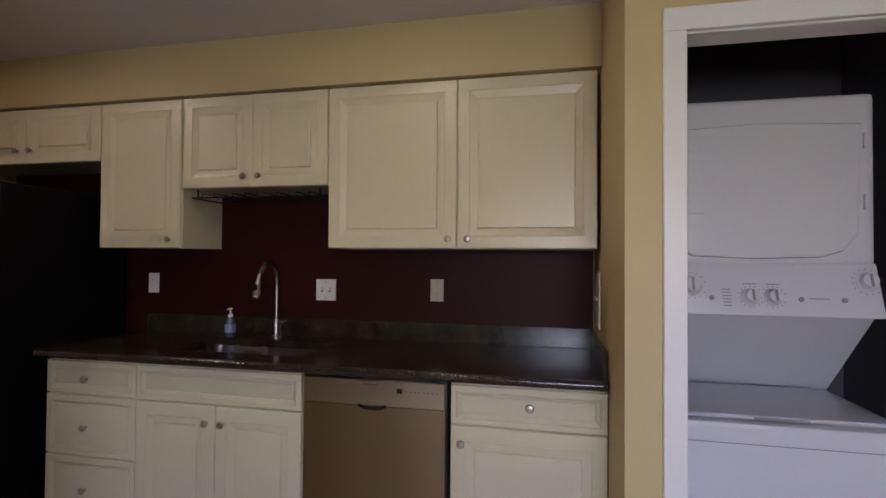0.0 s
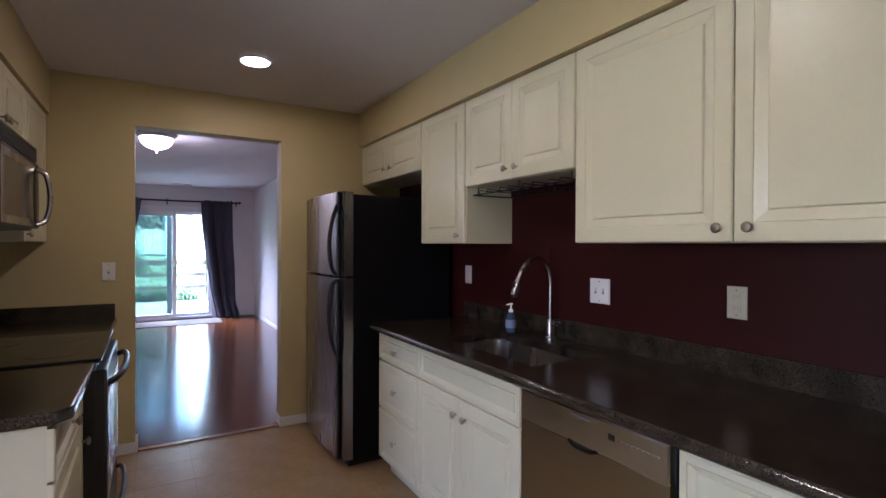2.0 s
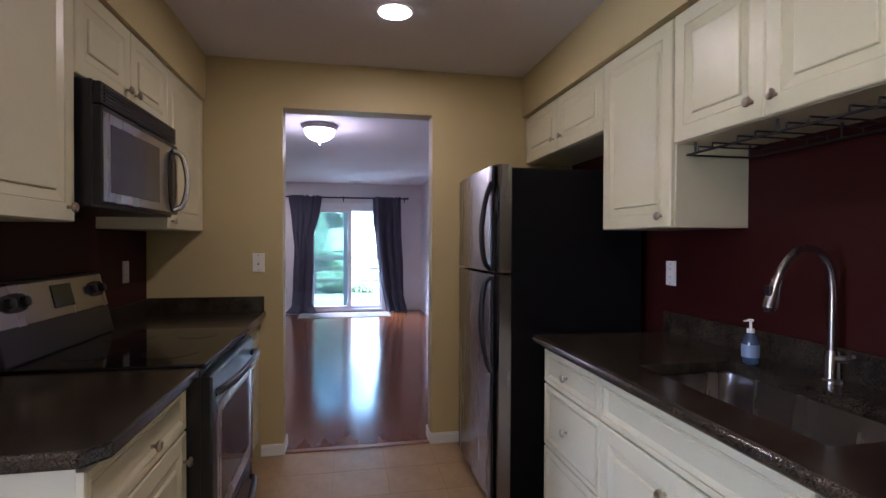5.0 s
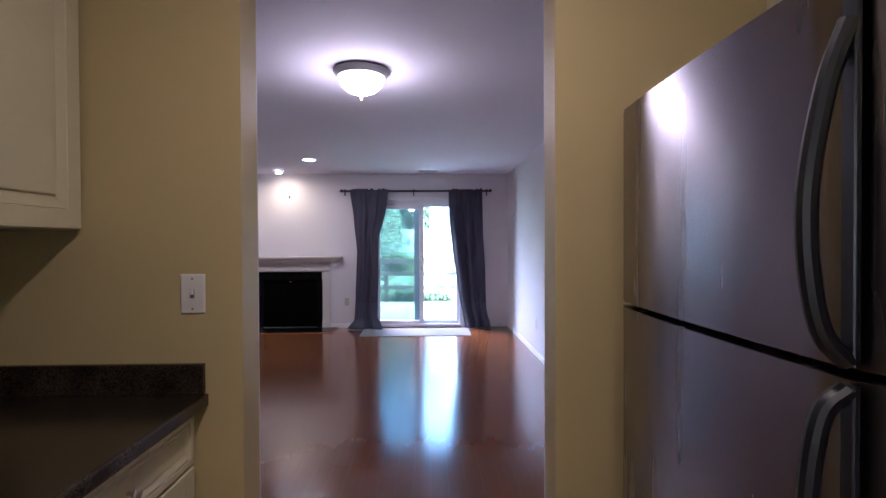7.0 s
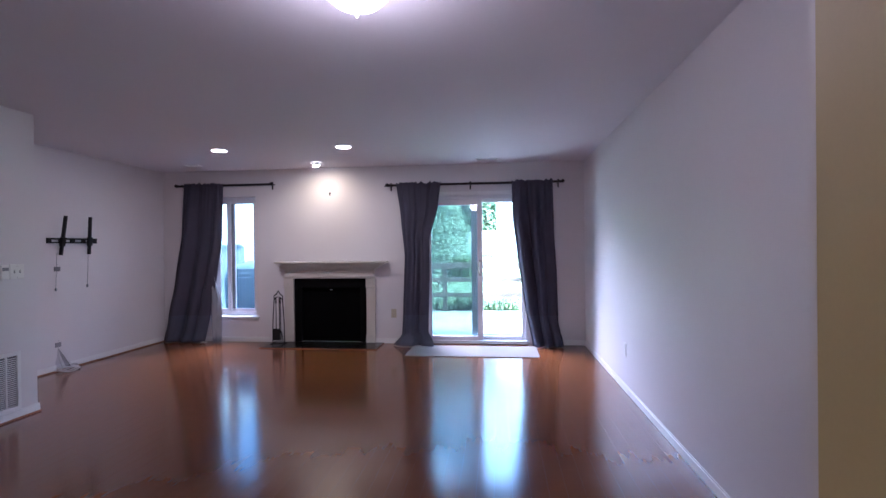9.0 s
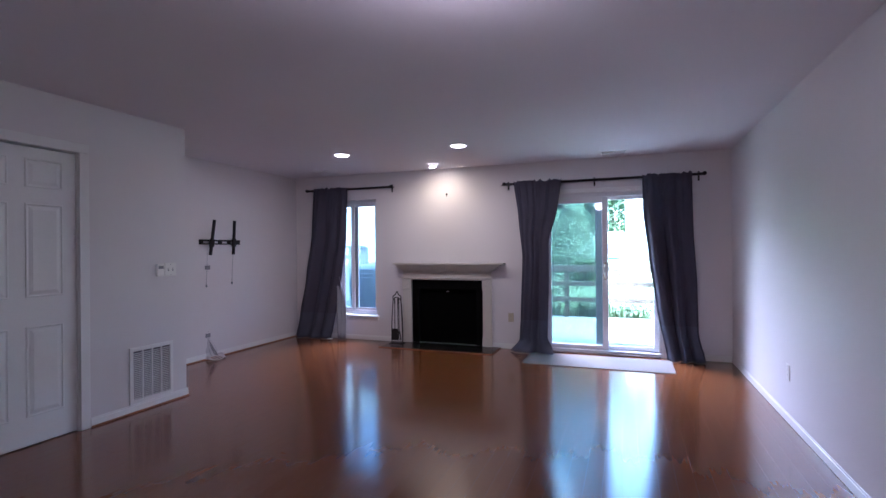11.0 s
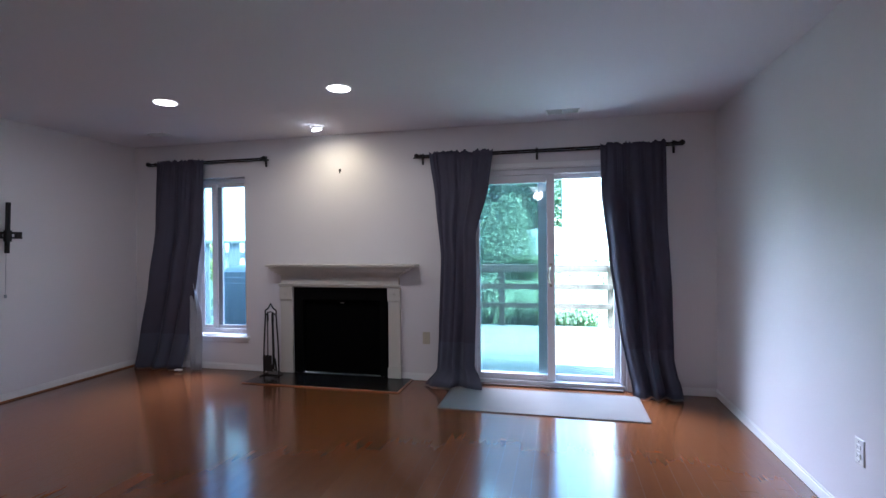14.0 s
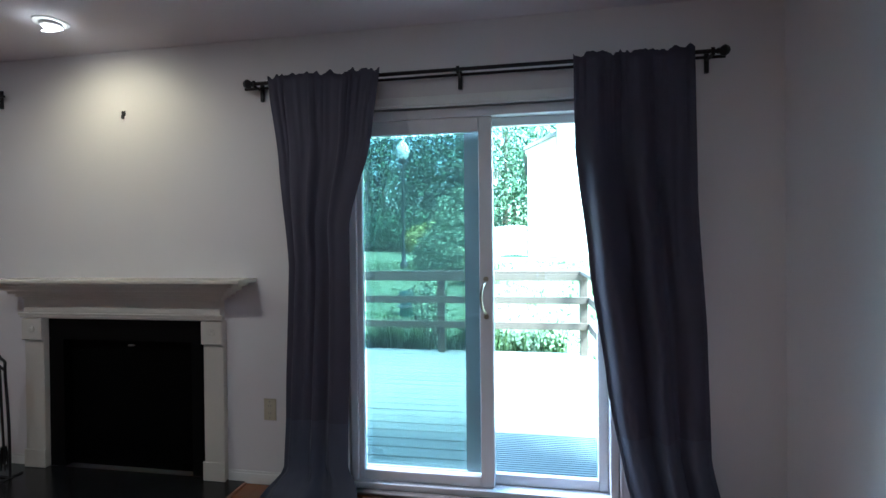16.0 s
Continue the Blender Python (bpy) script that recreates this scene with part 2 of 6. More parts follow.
M = dict(
    cream=surface("cream wall paint", (0.50, 0.41, 0.205), 0.55, vary=0.03, bump=0.10, fine=220, scale=1.2),
    white_wall=surface("white wall paint", (0.66, 0.635, 0.64), 0.5, vary=0.025, bump=0.10, fine=220, scale=1.0),
    ceiling=surface("ceiling paint", (0.68, 0.65, 0.685), 0.8, vary=0.03, bump=0.15, fine=160, scale=0.8),
    red=surface("dark red wall paint", (0.030, 0.0052, 0.0044), 0.5, spec=0.15, vary=0.12, bump=0.10, fine=220, scale=2.0),
    # even dark grey for the closet walls and the sheet behind the wall grille
    closet=surface("flat dark grey", (0.10, 0.095, 0.11), 0.6, vary=0.05),
    trim=surface("white trim paint", (0.74, 0.74, 0.73), 0.35, vary=0.03, bump=0.03),
    cabinet=surface("cream white thermofoil", (0.59, 0.55, 0.375), 0.33, vary=0.025, bump=0.02, scale=4),
    cabinet_box=surface("white melamine", (0.55, 0.51, 0.355), 0.4, vary=0.02, bump=0.02),
    nickel=surface("brushed nickel", (0.42, 0.37, 0.30), 0.28, 1.0, 0.1),
    steel=brushed("stainless steel", (0.42, 0.40, 0.39), 0.27),
    fridge_steel=brushed("fridge door steel", (0.26, 0.24, 0.25), 0.27),
    dish_steel=brushed("dishwasher strip steel", (0.60, 0.57, 0.50), 0.36),
    dish_door=brushed("dishwasher door steel", (0.43, 0.385, 0.29), 0.34),
    pewter=surface("pewter", (0.42, 0.40, 0.40), 0.42, 0.3, 0.05),
    chrome=surface("chrome", (0.6, 0.6, 0.6), 0.12, 1.0, 0.03),
    black=surface("black appliance plastic", (0.006, 0.006, 0.008), 0.35, vary=0.2),
    black_tex=surface("black fridge side", (0.0035, 0.0033, 0.004), 0.65, spec=0.15, vary=0.2, bump=0.3, fine=300),
    black_glass=surface("black glass", (0.004, 0.004, 0.005), 0.06, vary=0.1, bump=0, rough_vary=0.02),
    burner=surface("dark burner ring", (0.012, 0.012, 0.013), 0.12, bump=0),
    oven_glass=surface("dark oven window", (0.02, 0.015, 0.018), 0.08, vary=0.1, bump=0, rough_vary=0.02),
    mw_glass=surface("grey microwave window", (0.040, 0.034, 0.036), 0.15, vary=0.1, bump=0),
    granite=granite("dark granite"),
    vinyl=surface("tan vinyl tile", (0.275, 0.178, 0.082), 0.32, vary=0.0, scale=7, fine=24, bump=0.05, second=(0.385, 0.262, 0.132), random_tone=0.02),
    grout=surface("vinyl joint", (0.21, 0.13, 0.065), 0.6),
    plank=surface("red-brown laminate plank", (0.135, 0.048, 0.0155), 0.155, vary=0.0, scale=1.0, fine=3, bump=0.0, stretch=(8, 0.7, 1), second=(0.160, 0.058, 0.019), random_tone=0.05, rough_vary=0.01, spec=0.8),
    subfloor=surface("dark joint", (0.045, 0.016, 0.007), 0.35, bump=0.0),
    oak=surface("oak threshold", (0.24, 0.10, 0.040), 0.35, vary=0.2, stretch=(1, 12, 12)),
    appliance=surface("white enamel", (0.53, 0.53, 0.57), 0.3, vary=0.02, bump=0.02),
    grey_plastic=surface("grey plastic", (0.22, 0.22, 0.24), 0.4),
    white_plastic=surface("white plastic", (0.72, 0.71, 0.68), 0.35, vary=0.02, bump=0),
    almond=surface("almond plastic", (0.50, 0.45, 0.33), 0.4, vary=0.02, bump=0),
    iron=surface("black iron", (0.012, 0.011, 0.012), 0.45, 0.3, 0.2, bump=0.2),
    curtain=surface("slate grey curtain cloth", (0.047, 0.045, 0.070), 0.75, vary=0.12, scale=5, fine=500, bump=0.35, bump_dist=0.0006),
    # paler, bluer copy of the curtain cloth: light on its bottom put into colour
    hem=surface("slate grey curtain lit bottom", (0.058, 0.064, 0.094), 0.75, vary=0.10, scale=5, fine=500, bump=0.35, bump_dist=0.0006),
    lining=surface("silvery curtain lining", (0.30, 0.32, 0.36), 0.5, vary=0.1),
    vinyl_frame=surface("white vinyl frame", (0.70, 0.70, 0.72), 0.35, vary=0.02, bump=0.02),
    screen_grey=surface("grey weatherstrip", (0.24, 0.27, 0.29), 0.5),
    facing=surface("black fireplace facing", (0.0015, 0.0015, 0.0015), 0.5, vary=0.2, spec=0.1),
    slate=surface("black hearth tile", (0.010, 0.010, 0.012), 0.25, vary=0.3, bump=0.1),
    soot=surface("black firebox panel", (0.001, 0.001, 0.001), 0.7, spec=0.05, vary=0.3),
    mantel=surface("off-white mantel paint", (0.56, 0.53, 0.47), 0.4, vary=0.03),
    rug=surface("pale grey woven mat", (0.15, 0.135, 0.115), 0.9, vary=0.12, fine=240, bump=0.5),
    doormat=surface("grey-green doormat", (0.075, 0.095, 0.105), 0.95, vary=0.3, fine=200, bump=0.8),
    deckwood=surface("weathered deck board", (0.26, 0.24, 0.21), 0.75, vary=0.0, scale=1.5, fine=16, bump=0.3, stretch=(0.7, 9, 9), second=(0.40, 0.37, 0.33), random_tone=0.12),
    railwood=surface("brown weathered rail wood", (0.042, 0.028, 0.020), 0.75, vary=0.0, scale=2, fine=20, bump=0.3, second=(0.080, 0.056, 0.040)),
    fencewood=surface("grey fence wood", (0.16, 0.165, 0.16), 0.8, vary=0.0, scale=2, fine=20, bump=0.3, second=(0.27, 0.275, 0.26), random_tone=0.1),
    siding=surface("pale siding", (0.66, 0.65, 0.62), 0.5, vary=0.04, bump=0.05),
    roofing=surface("grey roof shingle", (0.12, 0.11, 0.10), 0.85, vary=0.2, fine=12, bump=0.5, bump_dist=0.01),
    grass=surface("lawn", (0.085, 0.115, 0.060), 0.9, vary=0.0, scale=0.5, fine=9, bump=0.6, bump_dist=0.03, second=(0.15, 0.19, 0.095)),
    blade=leaves("grass blades", (0.06, 0.105, 0.038), (0.12, 0.18, 0.075)),
    leaf=leaves("tree leaves", (0.035, 0.072, 0.040), (0.080, 0.135, 0.072)),
    leaf_pale=leaves("shrub leaves", (0.15, 0.21, 0.13), (0.26, 0.32, 0.20)),
    leaf_yellow=leaves("yellow shrub leaves", (0.22, 0.24, 0.07), (0.42, 0.40, 0.14)),
    bark=surface("bark", (0.06, 0.045, 0.03), 0.9, vary=0.3, bump=0.6, bump_dist=0.01, fine=18),
    lamp_black=surface("black lamp post paint", (0.012, 0.014, 0.014), 0.5),
    globe=surface("white lamp globe", (0.75, 0.75, 0.74), 0.3),
    bin_green=surface("green bin", (0.012, 0.05, 0.04), 0.5),
    cover=surface("grey grill cover", (0.12, 0.14, 0.155), 0.7, vary=0.15),
    soap=surface("blue soap", (0.045, 0.07, 0.12), 0.15, bump=0),
    label_blue=surface("soap label", (0.17, 0.22, 0.33), 0.4, bump=0),
    can_glow=glowing("downlight lens", (1.0, 0.93, 0.84), 0.8),
    dome_glow=glowing("lit frosted dome", (1.0, 0.93, 0.88), 0.22),
    glass_clear=pane_glass("clear glass", (0.80, 0.915, 0.91)),
    glass_window=screened("bluish window glass", (0.34, 0.45, 0.49), 0.003),
    glass_tint=screened("screened tinted glass", (0.34, 0.42, 0.42), 0.016),
    display=surface("dark display", (0.008, 0.012, 0.010), 0.1, bump=0),
    cable=surface("white cable", (0.6, 0.6, 0.6), 0.5, bump=0),
    cloudy_bag=pane_glass("clear plastic film", (0.75, 0.75, 0.77)),
)

for key in ("fridge_steel", "steel", "dish_steel", "dish_door"):
    M[key].node_tree.nodes["Principled BSDF"].inputs["Anisotropic"].default_value = 0.8
    M[key].node_tree.nodes["Principled BSDF"].inputs["Anisotropic Rotation"].default_value = 0.25


# ---- building helpers ----
def box(bm, x0, x1, y0, y1, z0, z1):
    v = [bm.verts.new((x, y, z)) for z in (z0, z1) for y in (y0, y1) for x in (x0, x1)]
    for f in ((0, 2, 3, 1), (4, 5, 7, 6), (0, 1, 5, 4), (2, 6, 7, 3), (0, 4, 6, 2), (1, 3, 7, 5)):
        bm.faces.new([v[i] for i in f])
    return v


def rounded(bm, width=0.003, segments=1):
    bmesh.ops.bevel(bm, geom=bm.edges[:], offset=width, segments=segments, affect="EDGES", profile=0.6)


def boxes(*all_, bevel=0.0, segments=1):
    bm = bmesh.new()
    for b in all_:
        box(bm, *b)
    if bevel:
        rounded(bm, bevel, segments)
    return bm


def lathe(bm, profile, centre=(0, 0, 0), axis="z", segments=24, flip=1):
    """Revolves (radius, height) about an axis through centre."""
    rings = []
    for r, h in profile:
        ring = []
        for i in range(segments):
            a = 2 * math.pi * i / segments
            u, w = r * math.cos(a), r * math.sin(a)
            p = {"z": (u, w, h), "y": (u, h, -w), "x": (h, u, w)}[axis]
            ring.append(bm.verts.new(Vector(centre) + Vector(p)))
        rings.append(ring)
    for a, b in zip(rings, rings[1:]):
        for i in range(segments):
            j = (i + 1) % segments
            bm.faces.new((a[i], a[j], b[j], b[i]))
    bm.faces.new(rings[0][::-1])
    bm.faces.new(rings[-1])
    bmesh.ops.recalc_face_normals(bm, faces=bm.faces[:])


def tube(bm, points, radius, segments=8, squash=1.0):
    pts = [Vector(p) for p in points]
    rings, side = [], None
    for i, p in enumerate(pts):
        way = (pts[min(i + 1, len(pts) - 1)] - pts[max(i - 1, 0)]).normalized()
        if side is None:
            side = way.orthogonal().normalized()
        side = (side - way * side.dot(way)).normalized()
        up = way.cross(side)
        r = radius[i] if isinstance(radius, (list, tuple)) else radius
        rings.append([bm.verts.new(p + (side * math.cos(a) + up * math.sin(a) * squash) * r) for a in [2 * math.pi * k / segments for k in range(segments)]])
    for a, b in zip(rings, rings[1:]):
        for i in range(segments):
            j = (i + 1) % segments
            bm.faces.new((a[i], a[j], b[j], b[i]))
    bm.faces.new(rings[0][::-1])
    bm.faces.new(rings[-1])


def arc(points, steps=6):
    """A smooth curve through the points."""
    p = [Vector(q) for q in points]
    p = [2 * p[0] - p[1]] + p + [2 * p[-1] - p[-2]]
    out = []
    for i in range(1, len(p) - 2):
        for k in range(steps):
            t = k / steps
            out.append(0.5 * ((2 * p[i]) + (p[i + 1] - p[i - 1]) * t + (2 * p[i - 1] - 5 * p[i] + 4 * p[i + 1] - p[i + 2]) * t**2 + (3 * p[i] - p[i - 1] - 3 * p[i + 1] + p[i + 2]) * t**3))
    return out + [p[-2]]


def rings_panel(bm, x0, z0, w, h, rings):
    """A slab facing -y, shaped by rings of (inset, y)."""
    loops = []
    for inset, y in rings:
        loops.append([bm.verts.new(c) for c in ((x0 + inset, y, z0 + inset), (x0 + w - inset, y, z0 + inset), (x0 + w - inset, y, z0 + h - inset), (x0 + inset, y, z0 + h - inset))])
    for a, b in zip(loops, loops[1:]):
        for i in range(4):
            j = (i + 1) % 4
            bm.faces.new((a[i], a[j], b[j], b[i]))
    bm.faces.new(loops[-1])
    bm.faces.new(loops[0][::-1])


def mesh_of(bm, name, smooth=False):
    me = bpy.data.meshes.new(name)
    bm.to_mesh(me)
    bm.free()
    if smooth:
        me.polygons.foreach_set("use_smooth", [True] * len(me.polygons))
        me.set_sharp_from_angle(angle=radians(35))
    return me


def part(name, bm, material, parent=None, label="", smooth=False, at=None):
    ob = new(name, mesh_of(bm, name, smooth))
    ob.data.materials.append(material)
    ob.parent = parent
    if at is not None:
        ob.matrix_basis = at
    return tagged(ob, label)


def thing(name, where, label, category, group="", turn=0.0):
    ob = new(name)
    ob.empty_display_size = 0.1
    ob.matrix_basis = pose(*where, 0, 0, turn)
    return tagged(ob, label, category, group)


def structure(name, bm, material, label=""):
    return tagged(part(name, bm, material, None, label), kind="structure")


# ---- structure ----
WR, WL = 2.03, -0.68            # kitchen side walls
LR, FAR = 1.94, 6.45            # living room's right wall and far wall
DL, DR, DTOP = 0.10, 1.045, 2.17   # opening between kitchen and living room
T = 0.14

# kitchen walls
structure("wall_kitchen_east", boxes((WR, WR + T, -3.66, 0.0, 0, CEIL)), M["cream"], "cream painted kitchen wall")
structure("wall_accent_east", boxes((WR - 0.004, WR, -3.656, -0.02, 0.08, 2.17)), M["red"], "dark red painted wall between counter and wall cabinets")
structure("wall_kitchen_west", boxes((WL - T, WL, -2.35, 0.0, 0, CEIL)), M["cream"], "cream painted kitchen wall")
structure("wall_accent_west", boxes((WL, WL + 0.004, -2.34, -0.004, 0.9, 2.17)), M["red"], "dark red painted wall above the stove")
structure("wall_kitchen_north", boxes((WL - T, DL, 0, T - 0.004, 0, CEIL), (DR, WR + T, 0, T - 0.004, 0, CEIL), (DL, DR, 0, T - 0.004, DTOP, CEIL)), M["cream"], "cream painted wall with a plain opening to the living room")
structure("wall_living_south", boxes((-3.2, DL, T - 0.004, T + 0.004, 0, CEIL), (DR, LR + T, T - 0.004, T + 0.004, 0, CEIL), (DL, DR, T - 0.004, T + 0.004, DTOP, CEIL)), M["white_wall"], "white painted living room wall")
structure("wall_return", boxes((1.0, WR + T, -3.70, -3.66, 0, CEIL)), M["cream"], "cream painted end wall beside the counter")
structure("soffit_east", boxes((1.665, WR, -3.66, 0.0, 2.185, CEIL)), M["cream"], "cream soffit over the wall cabinets")
structure("soffit_west", boxes((WL, -0.345, -2.35, 0.0, 2.185, CEIL)), M["cream"], "cream soffit over the wall cabinets")

# laundry closet
structure("wall_closet_front", boxes((1.0, 1.1, -3.82, -3.70, 0, CEIL), (1.0, 1.1, -4.62, -3.82, 2.02, CEIL), (1.0, 1.1, -5.2, -4.62, 0, CEIL)), M["cream"], "cream wall around the closet opening")
structure("wall_closet_inner", boxes((1.1, 2.1, -3.745, -3.702, 0, CEIL), (1.1, 2.1, -4.8, -4.75, 0, CEIL), (2.05, 2.1, -4.75, -3.745, 0, CEIL)), M["closet"], "dark grey closet walls")
structure("trim_closet", boxes((0.982, 0.999, -3.828, -3.764, 0, 2.014), (0.982, 0.999, -4.69, -3.764, 2.014, 2.082), (0.982, 0.999, -4.69, -4.622, 0, 2.02), (1.0, 1.1, -3.832, -3.821, 0, 2.02), (1.0, 1.1, -4.619, -4.608, 0, 2.02), (1.0, 1.1, -4.608, -3.832, 2.008, 2.019), bevel=0.003), M["trim"], "white painted door casing")

# walls behind the camera
structure("wall_dining_south", boxes((-2.9, 1.1, -5.34, -5.2, 0, CEIL)), M["cream"], "plain cream wall")
structure("wall_dining_west", boxes((-3.04, -2.9, -5.34, -4.7, 0, CEIL), (-3.04, -2.9, -3.3, 0.14, 0, CEIL), (-3.04, -2.9, -4.7, -3.3, 0, 0.85), (-3.04, -2.9, -4.7, -3.3, 2.05, CEIL)), M["cream"], "plain cream wall with a window opening")
structure("wall_dining_north", boxes((-2.9, WL - T, -2.35, -2.21, 0, CEIL)), M["cream"], "plain cream wall")

# living room walls
WX0, WX1, WZ0, WZ1 = -3.34, -2.65, 0.35, 2.08     # window
SX0, SX1, SZ1 = -0.19, 1.20, 2.03                  # sliding door
F0, F1 = FAR, FAR + 0.18
structure("wall_living_east", boxes((LR, LR + T, T + 0.004, F1, 0, CEIL)), M["white_wall"], "white painted living room wall")
for piece in ((-4.2, WX0, F0, F1, 0, CEIL), (WX0, WX1, F0, F1, 0, WZ0), (WX0, WX1, F0, F1, WZ1, CEIL),
              (WX1, -2.06, F0, F1, 0, CEIL), (-2.06, -1.045, F0, F1, 0.89, CEIL), (-1.045, SX0, F0, F1, 0, CEIL),
              (SX0, SX1, F0, F1, SZ1, CEIL), (SX1, LR, F0, F1, 0, CEIL)):
    structure("wall_living_north", boxes(piece), M["white_wall"], "white painted wall around window, fireplace and door")
structure("wall_living_west", boxes((-4.2, -4.06, 3.42, F0, 0, CEIL)), M["white_wall"], "white painted living room wall")
DY0, DY1, DZ = 1.69, 2.47, 2.07                    # hall door
for piece in ((-3.16, -3.02, T + 0.004, DY0, 0, CEIL), (-3.16, -3.02, DY0, DY1, DZ, CEIL), (-3.16, -3.02, DY1, 3.42, 0, CEIL), (-4.06, -3.16, 3.28, 3.42, 0, CEIL)):
    structure("wall_block", boxes(piece), M["white_wall"], "white painted wall jutting into the living room")
structure("wall_behind_door", boxes((-3.4, -3.3, 1.0, 3.0, 0, CEIL)), M["white_wall"])

structure("ceiling", boxes((-4.3, 2.3, -5.4, F1, CEIL, CEIL + 0.12)), M["ceiling"], "flat painted ceiling")


# floors
structure("subfloor", boxes((-4.3, 2.3, -5.4, F1, -0.2, -0.006)), M["subfloor"])
structure("floor_kitchen", boxes((-2.9, WR, -5.2, 0.02, -0.006, -0.002)), M["grout"], "tan tiled kitchen floor")
structure("threshold", boxes((DL, DR, 0.0, 0.05, 0.0, 0.009), bevel=0.004), M["oak"], "wooden threshold strip between tile and laminate")


def baseboard(name, x0, x1, y0, y1):
    """A board with a stepped, rounded top, along x or y."""
    bm = bmesh.new()
    box(bm, x0, x1, y0, y1, 0.001, 0.058)
    cx, cy = 0.004 if x1 - x0 < 0.05 else 0, 0.004 if y1 - y0 < 0.05 else 0
    box(bm, x0 + cx, x1 - cx, y0 + cy, y1 - cy, 0.058, 0.072)
    rounded(bm, 0.002)
    structure(name, bm, M["trim"], "white painted baseboard")


B = 0.013
baseboard("baseboard_1", LR - B, LR, T + 0.02, F0)
baseboard("baseboard_2", -4.06, WX1 + 0.4, F0 - B, F0)
baseboard("baseboard_3", -0.90, SX0 - 0.02, F0 - B, F0)
baseboard("baseboard_4", SX1 + 0.02, LR - B, F0 - B, F0)
baseboard("baseboard_5", -4.06, -4.06 + B, 3.42, F0 - B)
structure("trim_shoe", boxes((-4.06 + B, -4.06 + B + 0.012, 3.42 + B, F0 - B, 0.0005, 0.014), bevel=0.003), M["oak"], "thin reddish wood strip at the foot of the baseboard")
structure("trim_shoe", boxes((-3.02 + B, -3.02 + B + 0.012, DY1 + 0.075, 3.42 + B, 0.0005, 0.014), bevel=0.003), M["oak"], "thin reddish wood strip at the foot of the baseboard")
baseboard("baseboard_6", -3.02, -3.02 + B, DY1 + 0.075, 3.42 + B)
baseboard("baseboard_7", -4.06 + B, -3.02, 3.42, 3.42 + B)
baseboard("baseboard_8", -3.02, -3.02 + B, T + 0.02, DY0 - 0.075)
baseboard("baseboard_9", -3.0, DL + B, T + 0.004, T + 0.004 + B)
baseboard("baseboard_10", DR - B, LR - B, T + 0.004, T + 0.004 + B)
baseboard("baseboard_11", -0.03, DL + B, -B, 0)
baseboard("baseboard_12", DL, DL + B, 0.0, T + 0.004)
baseboard("baseboard_13", DR - B, DR, 0.0, T + 0.004)
baseboard("baseboard_14", DR - B, 1.30, -B, 0)


# ---- kitchen ----
RAISED = [(0, 0), (0, -0.015), (0.004, -0.019), (0.054, -0.019), (0.0555, -0.0162), (0.0570, -0.0162), (0.0585, -0.0180), (0.092, -0.0090), (0.0945, -0.0165), (0.0975, -0.0180)]
FLATTER = [(0, 0), (0, -0.015), (0.004, -0.019), (0.022, -0.019), (0.0235, -0.0140), (0.0255, -0.0140), (0.0270, -0.0175), (0.042, -0.0080), (0.045, -0.0115)]


def knob(parent, x, z, y=-0.019):
    bm = bmesh.new()
    lathe(bm, [(0.006, 0.0), (0.005, -0.010), (0.009, -0.014), (0.0155, -0.018), (0.0165, -0.022), (0.013, -0.027), (0.005, -0.029)], (x, y, z), "y", 16)
    part("knob", bm, M["nickel"], parent, "brushed nickel knob", smooth=True)


def cabinet(name, where, turn, w, h, d, fronts, label, category="kitchen cabinet", group="", toe=0.0, top=None):
    """Fronts: (name, x, z, width, height, knob place or None)."""
    cab = thing(name, where, label, category, group, turn)
    bm = bmesh.new()
    if top:
        box(bm, 0.001, w - 0.001, 0.0, d, toe, top)
        box(bm, 0.001, w - 0.001, 0.0, 0.03, top, h)
        box(bm, 0.001, w - 0.001, 0.06, d, 0.0, toe)
    elif toe:
        box(bm, 0.001, w - 0.001, 0.0, d, toe, h)
        box(bm, 0.001, w - 0.001, 0.06, d, 0.0, toe)
    else:
        box(bm, 0.001, w - 0.001, 0.0, d, 0.0, h)
    part("body", bm, M["cabinet_box"], cab)
    for kind, x, z, fw, fh, kn in fronts:
        bm = bmesh.new()
        rings_panel(bm, x + 0.0015, z + 0.0015, fw - 0.003, fh - 0.003, FLATTER if kind != "door" else RAISED)
        front = part(kind, bm, M["cabinet"], cab)
        if kn:
            knob(front, *kn)
    return cab


UZ, UH = 1.395, 0.785
UX = 1.71
cabinet("wall_cabinet", (UX, -0.005, 1.87), -90, 1.035, 0.31, 0.315, [("door", 0.0, 0, 0.517, 0.31, (0.467, 0.075)), ("door", 0.517, 0, 0.517, 0.31, (0.567, 0.075))], "short cream two-door wall cabinet above the refrigerator", group="wall cabinets over the sink counter")
cabinet("wall_cabinet", (UX, -1.045, UZ), -90, 0.512, UH, 0.315, [("door", 0.0, 0, 0.505, UH, (0.448, 0.045))], "tall narrow cream wall cabinet with one raised-panel door and nickel knob", group="wall cabinets over the sink counter")
cabinet("wall_cabinet", (UX, -1.562, 1.705), -90, 0.82, 0.475, 0.315, [("door", 0.0, 0, 0.408, 0.475, (0.366, 0.055)), ("door", 0.408, 0, 0.41, 0.475, (0.45, 0.055))], "short cream two-door wall cabinet above the sink", group="wall cabinets over the sink counter")
cabinet("wall_cabinet", (UX, -2.386, UZ), -90, 1.262, UH, 0.315, [("door", 0.0, 0, 0.638, UH, (0.600, 0.045)), ("door", 0.64, 0, 0.62, UH, (0.690, 0.045))], "wide cream wall cabinet with two raised-panel doors", group="wall cabinets over the sink counter")

